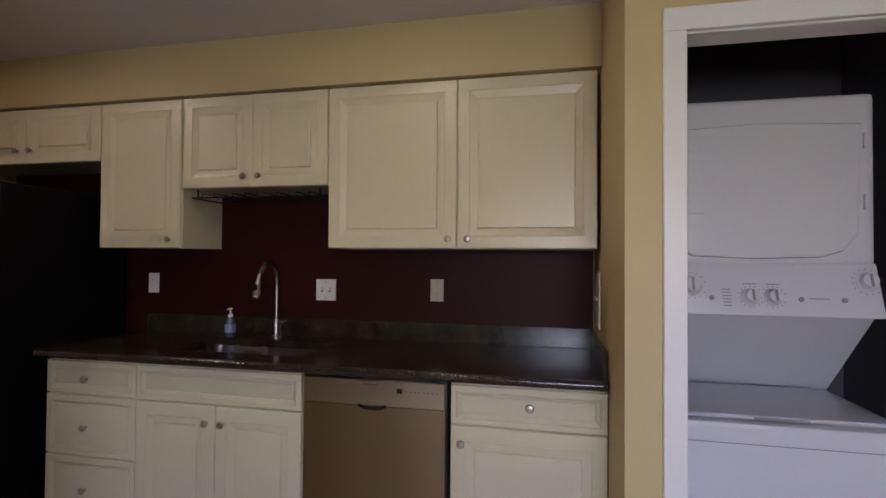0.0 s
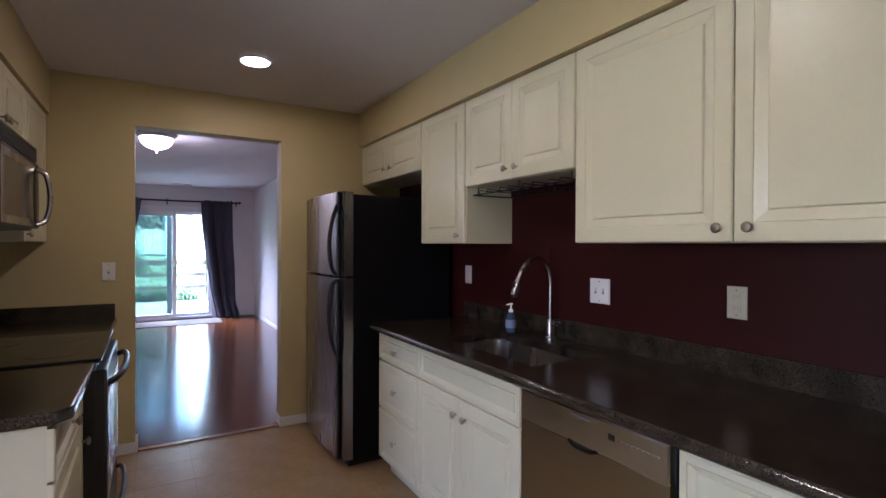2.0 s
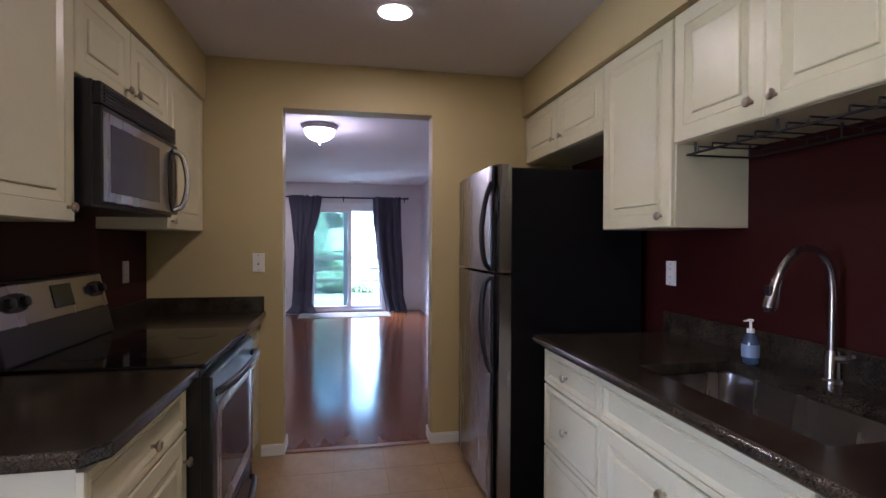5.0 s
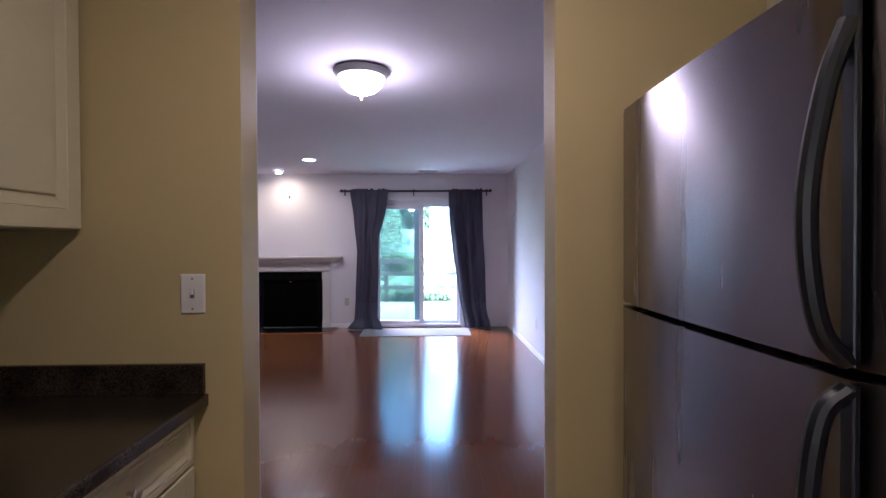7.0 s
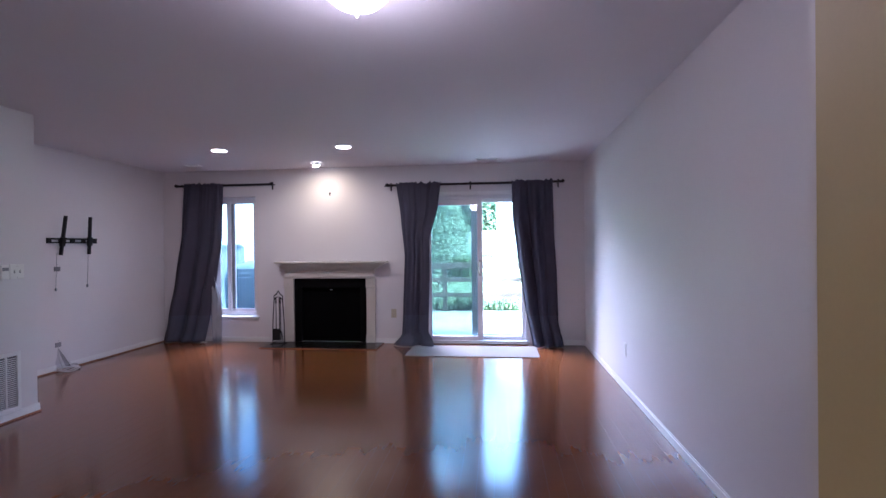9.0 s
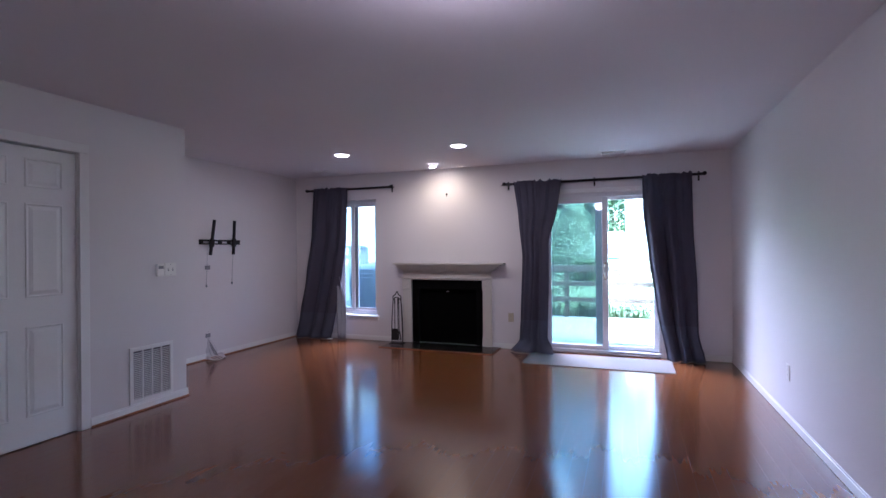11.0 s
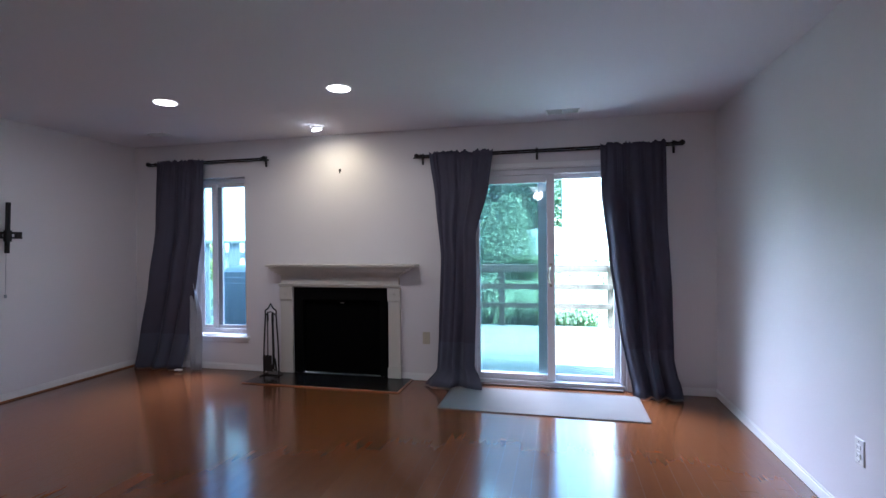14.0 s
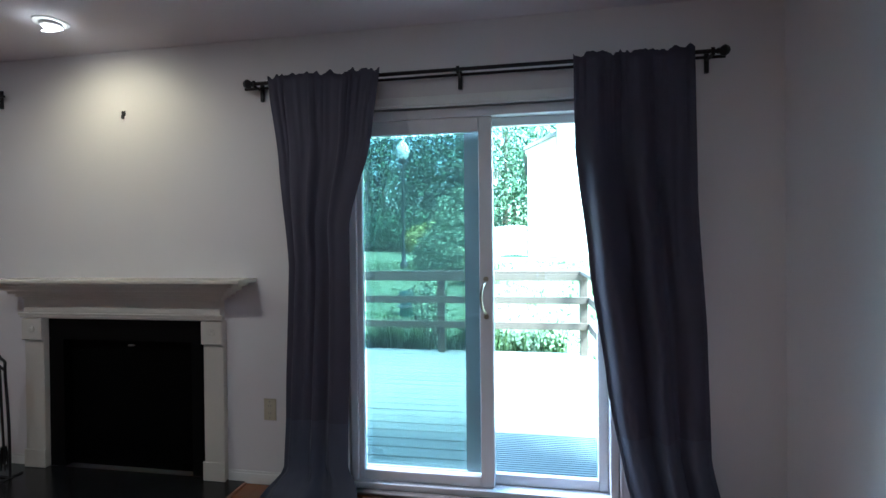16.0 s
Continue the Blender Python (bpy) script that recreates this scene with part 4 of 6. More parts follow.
# stacked washer and dryer
wd = thing("washer_dryer", (1.30, -3.787, 0), "white stacked washer and dryer in the laundry closet", "washer dryer", turn=-90)
WW = 0.69


def hexa(corners):
    bm = bmesh.new()
    v = [bm.verts.new(c) for c in corners]
    for f in ((0, 1, 2, 3), (5, 4, 7, 6), (1, 5, 6, 2), (4, 0, 3, 7), (3, 2, 6, 7), (4, 5, 1, 0)):
        bm.faces.new([v[i] for i in f])
    return bm


part("washer_body", boxes((0, WW, -0.19, 0.68, 0.02, 0.862), bevel=0.014, segments=2), M["appliance"], wd)
part("washer_lid", boxes((0.06, WW - 0.06, -0.15, 0.26, 0.863, 0.876), bevel=0.005), M["appliance"], wd)
part("lid_recess", boxes((0.27, 0.42, -0.155, -0.149, 0.865, 0.872)), M["grey_plastic"], wd)
part("washer_seam", boxes((0.006, WW - 0.006, -0.1915, -0.189, 0.80, 0.803)), M["grey_plastic"], wd)
part("support_panel", hexa([(0.0, 0.32, 0.862), (WW, 0.32, 0.862), (WW, 0.03, 1.165), (0.0, 0.03, 1.165), (0.0, 0.68, 0.862), (WW, 0.68, 0.862), (WW, 0.68, 1.165), (0.0, 0.68, 1.165)]), M["appliance"], wd, "slanted white panel")
part("dryer_body", boxes((0, WW, 0.02, 0.68, 1.335, 1.903), bevel=0.02, segments=3), M["appliance"], wd)
bm = hexa([(0, -0.035, 1.170), (WW, -0.035, 1.170), (WW, 0.018, 1.345), (0, 0.018, 1.345), (0, 0.68, 1.170), (WW, 0.68, 1.170), (WW, 0.68, 1.345), (0, 0.68, 1.345)])
rounded(bm, 0.008, 2)
cp = part("control_panel", bm, M["appliance"], wd, "slanted white control panel", smooth=True)
LEAN = 17


def on_panel(x, z):
    return pose(x, -0.036 + (z - 1.170) * 0.303, z, -LEAN, 0, 0)


for kx, kz, rr in ((0.13, 1.265, 0.030), (0.31, 1.232, 0.024), (0.378, 1.232, 0.024), (0.653, 1.285, 0.028)):
    bm = bmesh.new()
    lathe(bm, [(rr + 0.006, 0.0), (rr + 0.004, -0.004), (rr, -0.006), (rr * 0.8, -0.024), (rr * 0.5, -0.026)], (0, 0, 0), "y", 24)
    k_ = part("dial", bm, M["appliance"], cp, "white control dial", smooth=True, at=on_panel(kx, kz))
    part("dial_mark", boxes((-0.004, 0.004, -0.029, -0.0255, -rr * 0.75, rr * 0.75), bevel=0.001), M["grey_plastic"], k_)
    part("dial_scale", boxes(*[(rr * 1.5 * math.cos(a) - 0.0018, rr * 1.5 * math.cos(a) + 0.0018, -0.001, 0.0005, rr * 1.5 * math.sin(a) - 0.0018, rr * 1.5 * math.sin(a) + 0.0018) for a in [0.3 + i * 0.42 for i in range(14)]]), M["grey_plastic"], k_)
for kx in (0.19, 0.457, 0.58):
    bm = bmesh.new()
    lathe(bm, [(0.008, 0.0), (0.008, -0.005), (0.003, -0.006)], (0, 0, 0), "y", 12)
    part("button", bm, M["grey_plastic"], cp, at=on_panel(kx, 1.225))
for nm_, spec in (("printed_marks", [(0.225, 0.25, -0.0015, 0.0005, i * 0.011, i * 0.011 + 0.003) for i in range(6)]), ("printed_title", [(0.48, 0.54, -0.0015, 0.0005, 0.028, 0.031)]), ("printed_title", [(0.29, 0.33, -0.0015, 0.0005, 0.075, 0.078)]), ("printed_title", [(0.36, 0.40, -0.0015, 0.0005, 0.075, 0.078)])):
    tagged(part(nm_, boxes(*spec), M["grey_plastic"], cp, at=on_panel(0, 1.20)), kind="stuff" if nm_ == "printed_marks" else "")
bm = bmesh.new()
outline = [(0.05, 1.44), (0.085, 1.40), (0.14, 1.368), (0.33, 1.360), (0.53, 1.366), (0.59, 1.385), (0.635, 1.44), (0.645, 1.80), (0.34, 1.812), (0.05, 1.80)]
fr_, bk_ = [bm.verts.new((x, 0.006, z)) for x, z in outline], [bm.verts.new((x, 0.03, z)) for x, z in outline]
n_ = len(outline)
bm.faces.new(fr_)
bm.faces.new(bk_[::-1])
for i in range(n_):
    bm.faces.new((fr_[i], fr_[(i + 1) % n_], bk_[(i + 1) % n_], bk_[i]))
rounded(bm, 0.005, 2)
dd = part("dryer_door", bm, M["appliance"], wd, "white dryer door")
bm = bmesh.new()
tube(bm, [(x, 0.0185, z) for x, z in outline] + [(outline[0][0], 0.0185, outline[0][1])], 0.0042, 6)
part("door_seam", bm, M["grey_plastic"], dd)
part("door_grip", boxes((0.12, 0.175, 0.000, 0.008, 1.51, 1.72), bevel=0.004, segments=2), M["appliance"], dd)
for z in (1.52, 1.72):
    part("hinge", boxes((0.655, 0.665, 0.012, 0.022, z, z + 0.05), bevel=0.002), M["appliance"], dd)


# ceiling fittings
def downlight(x, y, label, group):
    ob = thing("recessed_light", (x, y, CEIL), label, "ceiling light", group)
    bm = bmesh.new()
    lathe(bm, [(0.078, 0.0), (0.092, 0.0), (0.092, -0.004), (0.078, -0.008), (0.070, -0.006)], segments=32)
    part("trim_ring", bm, M["trim"], ob, smooth=True)
    bm = bmesh.new()
    lathe(bm, [(0.078, -0.0085), (0.078, -0.0095), (0.04, -0.0105)], segments=32)
    part("lens", bm, M["can_glow"], ob, "glowing lens")


for cx, cy in KITCHEN_CANS:
    downlight(cx, cy, "lit round recessed light in the kitchen ceiling", "kitchen recessed lights")
for cx, cy in LIVING_CANS:
    downlight(cx, cy, "lit round recessed light in the living room ceiling", "living room recessed lights")


# ---- living room ----
dome = thing("dome_light", (0.235, 1.69, CEIL), "flush dome ceiling light with lit frosted bowl and metal rim", "ceiling light")
bm = bmesh.new()
lathe(bm, [(0.10, 0), (0.172, -0.002), (0.178, -0.012), (0.172, -0.022), (0.162, -0.034), (0.150, -0.047)], segments=36)
part("rim", bm, M["pewter"], dome, smooth=True)
bm = bmesh.new()
lathe(bm, [(0.148, -0.046), (0.146, -0.062), (0.130, -0.100), (0.095, -0.132), (0.05, -0.150), (0.01, -0.156)], segments=36)
part("bowl", bm, M["dome_glow"], dome, "glowing frosted glass bowl", smooth=True)
bm = bmesh.new()
lathe(bm, [(0.012, -0.155), (0.014, -0.165), (0.006, -0.175), (0.009, -0.183), (0.003, -0.19)], segments=12)
part("finial", bm, M["nickel"], dome, smooth=True)

spot = thing("eyeball_light", (-1.60, 6.06, CEIL), "lit recessed eyeball spot aimed at the wall above the fireplace", "ceiling light")
bm = bmesh.new()
lathe(bm, [(0.050, 0), (0.078, 0), (0.078, -0.004), (0.066, -0.009), (0.050, -0.006)], segments=28)
part("trim_ring", bm, M["trim"], spot, smooth=True)
bm = bmesh.new()
lathe(bm, [(0.05, -0.004), (0.046, -0.02), (0.03, -0.032), (0.01, -0.035)], segments=20)
part("eyeball", bm, M["trim"], spot, smooth=True)
bm = bmesh.new()
lathe(bm, [(0.046, 0.0), (0.046, -0.005), (0.012, -0.010)], segments=20)
part("bulb", bm, M["can_glow"], spot, at=pose(0.0, 0.006, -0.034, 24, 0, 0))


def vent(name, x, y, w, d, turn=0.0):
    ob = thing(name, (x, y, CEIL), "white slatted ceiling vent", "vent", turn=turn)
    bm = boxes((-w / 2, w / 2, -d / 2, -d / 2 + 0.015, -0.008, 0), (-w / 2, w / 2, d / 2 - 0.015, d / 2, -0.008, 0), (-w / 2, -w / 2 + 0.015, -d / 2 + 0.015, d / 2 - 0.015, -0.008, 0), (w / 2 - 0.015, w / 2, -d / 2 + 0.015, d / 2 - 0.015, -0.008, 0), (-0.008, 0.008, -d / 2 + 0.015, d / 2 - 0.015, -0.007, 0))
    part("frame", bm, M["trim"], ob)
    part("backing", boxes((-w / 2 + 0.01, w / 2 - 0.01, -d / 2 + 0.01, d / 2 - 0.01, -0.0015, -0.0005)), M["black"], ob)
    k = int((d - 0.03) / 0.016)
    for i in range(k):
        y0 = -d / 2 + 0.018 + i * 0.016
        part("slat", boxes((-w / 2 + 0.015, -0.008, y0, y0 + 0.004, -0.006, -0.002), (0.008, w / 2 - 0.015, y0, y0 + 0.004, -0.006, -0.002)), M["trim"], ob)


vent("ceiling_vent", 0.665, 6.13, 0.28, 0.13)
vent("ceiling_vent", -3.27, 5.96, 0.20, 0.10)
vent("ceiling_vent", 1.60, 1.87, 0.15, 0.30)

# window
win = tagged(new("window_1"), "white sliding window beside the fireplace, closed", "window")
win["kind"] = "structure"
yw = F0 + 0.10
part("window_frame", boxes((WX0, WX1, yw, yw + 0.07, WZ0 + 0.02, WZ0 + 0.075), (WX0, WX1, yw, yw + 0.07, WZ1 - 0.055, WZ1), (WX0, WX0 + 0.045, yw, yw + 0.07, WZ0 + 0.075, WZ1 - 0.055), (WX1 - 0.045, WX1, yw, yw + 0.07, WZ0 + 0.075, WZ1 - 0.055), bevel=0.003), M["vinyl_frame"], win)
for nm, x0, x1, y, sl, sr in (("sash", WX0 + 0.045, -3.085, yw + 0.006, 0.045, 0.060), ("sash", -3.105, WX1 - 0.045, yw + 0.036, 0.070, 0.055)):
    z0, z1 = WZ0 + 0.075, WZ1 - 0.055
    s = part(nm, boxes((x0, x0 + sl, y, y + 0.028, z0, z1), (x1 - sr, x1, y, y + 0.028, z0, z1), (x0 + sl, x1 - sr, y, y + 0.028, z0, z0 + 0.035), (x0 + sl, x1 - sr, y, y + 0.028, z1 - 0.035, z1), bevel=0.003), M["vinyl_frame"], win)
    g = part("pane", boxes((x0 + sl, x1 - sr, y + 0.012, y + 0.016, z0 + 0.035, z1 - 0.035)), M["glass_window"], s)
    g.visible_shadow = False
part("screen_edge", boxes((-3.084, -3.037, yw + 0.028, yw + 0.0345, WZ0 + 0.11, WZ1 - 0.09)), M["screen_grey"], win, "grey insect screen edge")
part("window_sill", boxes((WX0 - 0.04, WX1 + 0.045, F0 - 0.035, yw, WZ0 - 0.012, WZ0 + 0.012), bevel=0.004), M["trim"], win, "white painted sill")
part("apron", boxes((WX0 - 0.02, WX1 + 0.025, F0 - 0.012, F0 - 0.001, WZ0 - 0.05, WZ0 - 0.013), bevel=0.003), M["trim"], win)

# sliding door
sd = tagged(new("door_1"), "white sliding glass patio door with a nickel pull", "patio door")
sd["kind"] = "structure"
ys = F0 + 0.03
part("door_frame", boxes((SX0, SX1, ys - 0.02, ys + 0.12, 0.0, 0.045), (SX0, SX1, ys, ys + 0.12, SZ1 - 0.05, SZ1), (SX0, SX0 + 0.04, ys, ys + 0.12, 0.045, SZ1 - 0.05), (SX1 - 0.04, SX1, ys, ys + 0.12, 0.045, SZ1 - 0.05), bevel=0.003), M["vinyl_frame"], sd)
part("casing", boxes((SX0 - 0.012, SX0, F0 - 0.004, ys, 0.0, SZ1 + 0.012), (SX1, SX1 + 0.012, F0 - 0.004, ys, 0.0, SZ1 + 0.012), (SX0, SX1, F0 - 0.004, ys, SZ1, SZ1 + 0.012), (SX0 - 0.012, SX1 + 0.012, F0 - 0.012, F0 - 0.001, SZ1 + 0.012, SZ1 + 0.055), bevel=0.002), M["trim"], sd)


def leaf_of(name, x0, x1, y, z0, z1, stile, glass, right=None):
    right = right or stile
    s = part(name, boxes((x0, x0 + stile, y, y + 0.035, z0, z1), (x1 - right, x1, y, y + 0.035, z0, z1), (x0 + stile, x1 - right, y, y + 0.035, z0, z0 + 0.055), (x0 + stile, x1 - right, y, y + 0.035, z1 - 0.075, z1), bevel=0.004), M["vinyl_frame"], sd)
    g = part("pane", boxes((x0 + stile, x1 - right, y + 0.015, y + 0.020, z0 + 0.055, z1 - 0.075)), M[glass], s)
    g.visible_shadow = False
    return s


part("sill_strip", boxes((SX0 + 0.02, SX1 - 0.02, F0 - 0.045, F0 + 0.008, 0.001, 0.016), bevel=0.004), M["railwood"], sd, "dark wooden sill strip")
fixed = leaf_of("sliding_panel", SX0 + 0.04, 0.585, ys + 0.015, 0.045, SZ1 - 0.05, 0.030, "glass_clear", 0.072)
leaf_of("fixed_panel", 0.52, SX1 - 0.04, ys + 0.062, 0.045, SZ1 - 0.02, 0.065, "glass_clear", 0.05)
scr = part("screen_frame", boxes((0.43, 0.478, ys + 0.080, ys + 0.10, 0.10, SZ1 - 0.10), (0.478, 0.512, ys + 0.080, ys + 0.095, 0.10, SZ1 - 0.10)), M["screen_grey"], sd, "grey screen door edge")
sc = part("screen_mesh", boxes((SX0 + 0.06, 0.43, ys + 0.088, ys + 0.090, 0.10, SZ1 - 0.12)), M["glass_tint"], sd, "grey insect screen")
sc.visible_shadow = False
bm = bmesh.new()
tube(bm, arc([(0.545, ys + 0.012, 1.12), (0.535, ys - 0.03, 1.10), (0.525, ys - 0.035, 1.04), (0.535, ys - 0.03, 0.98), (0.545, ys + 0.012, 0.955)]), 0.008, 8)
tube(bm, [(0.548, ys + 0.016, 1.135), (0.548, ys + 0.010, 1.135)], 0.014, 10)
tube(bm, [(0.548, ys + 0.016, 0.94), (0.548, ys + 0.010, 0.94)], 0.014, 10)
part("door_handle", bm, M["nickel"], fixed, "nickel D-shaped pull", smooth=True)

# hall door
hd = tagged(new("door_2"), "closed white six-panel hall door", "door")
hd["kind"] = "structure"
bm = bmesh.new()
W_ = DY1 - DY0 - 0.01
box(bm, 0, W_, 0, 0.035, 0.008, DZ - 0.012)
slab_ = part("door_leaf", bm, M["trim"], hd, at=pose(-3.045, DY0 + 0.005, 0, 0, 0, 90))
for px in (0.10, 0.44):
    for pz, ph in ((0.20, 0.62), (1.02, 0.65), (1.78, 0.20)):
        bm = bmesh.new()
        rings_panel(bm, px, pz, 0.24, ph, [(0.0, 0.0), (0.0, -0.005), (0.008, -0.007), (0.014, -0.002), (0.022, -0.0015), (0.045, -0.007)])
        part("door_panel", bm, M["trim"], slab_)
for z in (0.28, 1.05, 1.84):
    part("hinge", boxes((W_ - 0.004, W_ + 0.010, -0.012, 0.0, z, z + 0.09), bevel=0.002), M["trim"], slab_, "painted hinge")
bm = bmesh.new()
lathe(bm, [(0.028, 0), (0.028, -0.008), (0.010, -0.012), (0.010, -0.035), (0.026, -0.045), (0.027, -0.060), (0.012, -0.068)], (0.06, 0, 0.95), "y", 20)
part("door_handle", bm, M["nickel"], slab_, "round nickel knob", smooth=True)
structure("trim_hall_door", boxes((-3.02, -3.003, DY0 - 0.07, DY0, 0, DZ), (-3.02, -3.003, DY1, DY1 + 0.07, 0, DZ), (-3.02, -3.003, DY0 - 0.07, DY1 + 0.07, DZ, DZ + 0.07), (-3.08, -3.021, DY0 + 0.0, DY0 + 0.004, 0, DZ), (-3.08, -3.021, DY1 - 0.004, DY1, 0, DZ), bevel=0.003), M["trim"], "white door casing")

# return air grille
gr = thing("wall_grille", (-3.02, 2.86, 0), "white return air grille low on the wall", "vent", turn=90)
part("frame", boxes((0, 0.41, -0.012, 0, 0.075, 0.105), (0, 0.41, -0.012, 0, 0.505, 0.535), (0, 0.03, -0.012, 0, 0.105, 0.505), (0.38, 0.41, -0.012, 0, 0.105, 0.505), *[(0.03 + i * 0.0875 - 0.006, 0.03 + i * 0.0875 + 0.006, -0.011, 0, 0.105, 0.505) for i in (1, 2, 3)]), M["trim"], gr)
# no duct is built: this sheet's dark colour gives the shade between slats
part("backing", boxes((0.03, 0.38, -0.002, -0.001, 0.105, 0.505)), M["closet"], gr, "dark sheet standing in for the shade behind the slats")
slat = boxes((0.03, 0.38, -0.009, -0.005, 0, 0.0065))
first = part("slat", slat, M["trim"], gr)
for i in range(25):
    s = first if i == 0 else new("slat", first.data)
    s.parent = gr
    s.location = (0, 0, 0.110 + i * 0.0155)

th = thing("thermostat", (-3.02, 3.16, 1.17), "small white thermostat beside a switch plate", "thermostat", turn=90)
part("housing", boxes((-0.05, 0.02, -0.024, 0, -0.055, 0.055), bevel=0.004), M["white_plastic"], th)
part("display", boxes((-0.040, 0.010, -0.0255, -0.023, 0.010, 0.035)), M["grey_plastic"], th)
wall_plate("light_switch", (-3.02, 3.255, 1.17), 90, 0.118, "white double switch plate by the wall corner", toggles=2)
wall_plate("outlet", (-0.648, F0, 0.416), 0, 0.072, "almond outlet on the wall beside the fireplace", "almond", sockets=1)
wall_plate("outlet", (LR, 4.37, 0.38), -90, 0.072, "white outlet low on the white side wall", sockets=1)

# tv mount
tv = thing("tv_bracket", (-4.06, 4.55, 1.29), "black steel television wall bracket with two upright arms", "tv mount", turn=90)
part("rail", boxes((0.0, 0.66, -0.022, 0, 0.165, 0.185), (0.0, 0.66, -0.022, 0, 0.125, 0.140), *[(x, x + 0.05, -0.018, 0, 0.125, 0.185) for x in (0.0, 0.15, 0.30, 0.45, 0.61)]), M["iron"], tv)
for x in (0.14, 0.52):
    a = part("arm", boxes((-0.011, 0.011, -0.055, -0.023, 0.0, 0.44), (-0.022, 0.022, -0.060, -0.023, 0.10, 0.20)), M["iron"], tv, at=pose(x, 0, 0.0, 9, 0, 0) if x < 0.3 else pose(x, 0, 0.0, 3, 0, 0))
for x, z in ((0.10, -0.37), (0.52, -0.36)):
    bm = bmesh.new()
    tube(bm, [(x, -0.03, 0.02), (x, -0.012, z)], 0.002, 5)
    box(bm, x - 0.008, x + 0.008, -0.02, -0.008, z - 0.03, z)
    part("cord", bm, M["screen_grey"], tv)
wall_plate("cable_plate", (-4.06, 4.68, 1.13), 90, 0.08, "small grey cable plate below the television bracket", "grey_plastic", h=0.05)
wall_plate("outlet", (-4.06, 4.68, 0.29), 90, 0.075, "small grey outlet plate low on the wall", "grey_plastic", sockets=0, h=0.05)
bag = thing("cable_bundle", (-3.98, 4.72, 0), "bundle of white cable in a clear plastic bag on the floor", "cable")
bm = bmesh.new()
for r in range(4):
    tube(bm, [(0.10 * math.cos(a) * (1 - r * 0.08), 0.12 * math.sin(a) * (1 - r * 0.05), 0.012 + r * 0.012 + 0.008 * math.sin(3 * a + r)) for a in [i * math.pi / 10 for i in range(21)]], 0.005, 6)
part("coil", bm, M["cable"], bag)
bm = bmesh.new()
tube(bm, arc([(-0.06, 0.0, 0.02), (-0.05, -0.05, 0.12), (-0.075, -0.04, 0.24), (-0.078, -0.04, 0.28)]), 0.004, 6)
tube(bm, arc([(0.0, 0.05, 0.03), (-0.04, 0.03, 0.15), (-0.075, -0.03, 0.26)]), 0.003, 6)
part("cord", bm, M["cable"], bag)
bm = bmesh.new()
fan = [bm.verts.new(c) for c in ((-0.078, -0.04, 0.26), (-0.10, -0.10, 0.01), (-0.02, -0.06, 0.03), (0.03, 0.02, 0.02), (-0.03, 0.07, 0.03), (-0.07, 0.03, 0.04))]
for a in range(1, 5):
    bm.faces.new((fan[0], fan[a], fan[a + 1]))
bmesh.ops.subdivide_edges(bm, edges=bm.edges[:], cuts=4, use_grid_fill=True)
for v in bm.verts:
    v.co.x += 0.012 * noise.noise(v.co * 25)
    v.co.y += 0.012 * noise.noise(v.co * 25 + Vector((5, 5, 5)))
part("bag", bm, M["cloudy_bag"], bag, "thin clear plastic bag")

nail = thing("wall_hook", (-1.545, F0, 2.09), "small metal picture hook on the bare wall", "hook")
part("plate", boxes((-0.012, 0.012, -0.004, 0, -0.006, 0.022), (-0.005, 0.005, -0.014, -0.004, -0.024, -0.006)), M["iron"], nail)

# fireplace
fp = thing("fireplace", (0, F0, 0), "off-white mantel surround with a black firebox", "fireplace")
FX0, FX1, FZ = -2.08, -1.028, 0.905
part("firebox", boxes((FX0 + 0.02, FX1 - 0.02, 0.10, 0.50, 0.02, FZ - 0.02), bevel=0.002), M["soot"], fp, "black firebox front")
for piece in ((FX0, FX0 + 0.10, -0.002, 0.10, 0.013, FZ), (FX1 - 0.10, FX1, -0.002, 0.10, 0.013, FZ), (FX0 + 0.10, FX1 - 0.10, -0.002, 0.10, FZ - 0.13, FZ)):
    part("facing", boxes(piece), M["facing"], fp, "black facing panel")
part("glass_door", boxes((FX0 + 0.10, FX1 - 0.10, 0.05, 0.06, 0.013, FZ - 0.13)), M["soot"], fp, "black glass fire door")
part("door_pull", boxes((-1.575, -1.535, 0.035, 0.05, 0.735, 0.745), bevel=0.002), M["nickel"], fp)
for x0, x1 in ((-2.215, FX0), (FX1, -0.905)):
    leg = part("leg", boxes((x0, x1, -0.035, -0.001, 0.013, FZ), bevel=0.003), M["mantel"], fp, "white mantel leg")
    part("plinth", boxes((x0 - 0.006, x1 + 0.006, -0.045, -0.036, 0.013, 0.12), bevel=0.003), M["mantel"], leg)
    part("capital", boxes((x0 - 0.004, x1 + 0.004, -0.052, -0.036, 0.775, FZ + 0.0), bevel=0.004), M["mantel"], leg)
    bm = bmesh.new()
    lathe(bm, [(0.022, -0.052), (0.022, -0.056), (0.014, -0.057), (0.010, -0.060)], ((x0 + x1) / 2, 0, 0.84), "y", 16)
    part("rosette", bm, M["mantel"], leg)
part("frieze", boxes((-2.205, -0.915, -0.045, -0.001, FZ, 1.02), bevel=0.003), M["mantel"], fp)
part("frieze_moulding", boxes((-2.225, -0.895, -0.058, -0.0455, 0.912, 0.926), (-2.230, -0.890, -0.064, -0.0455, 0.926, 0.940), bevel=0.003), M["mantel"], fp, "narrow moulding under the frieze")
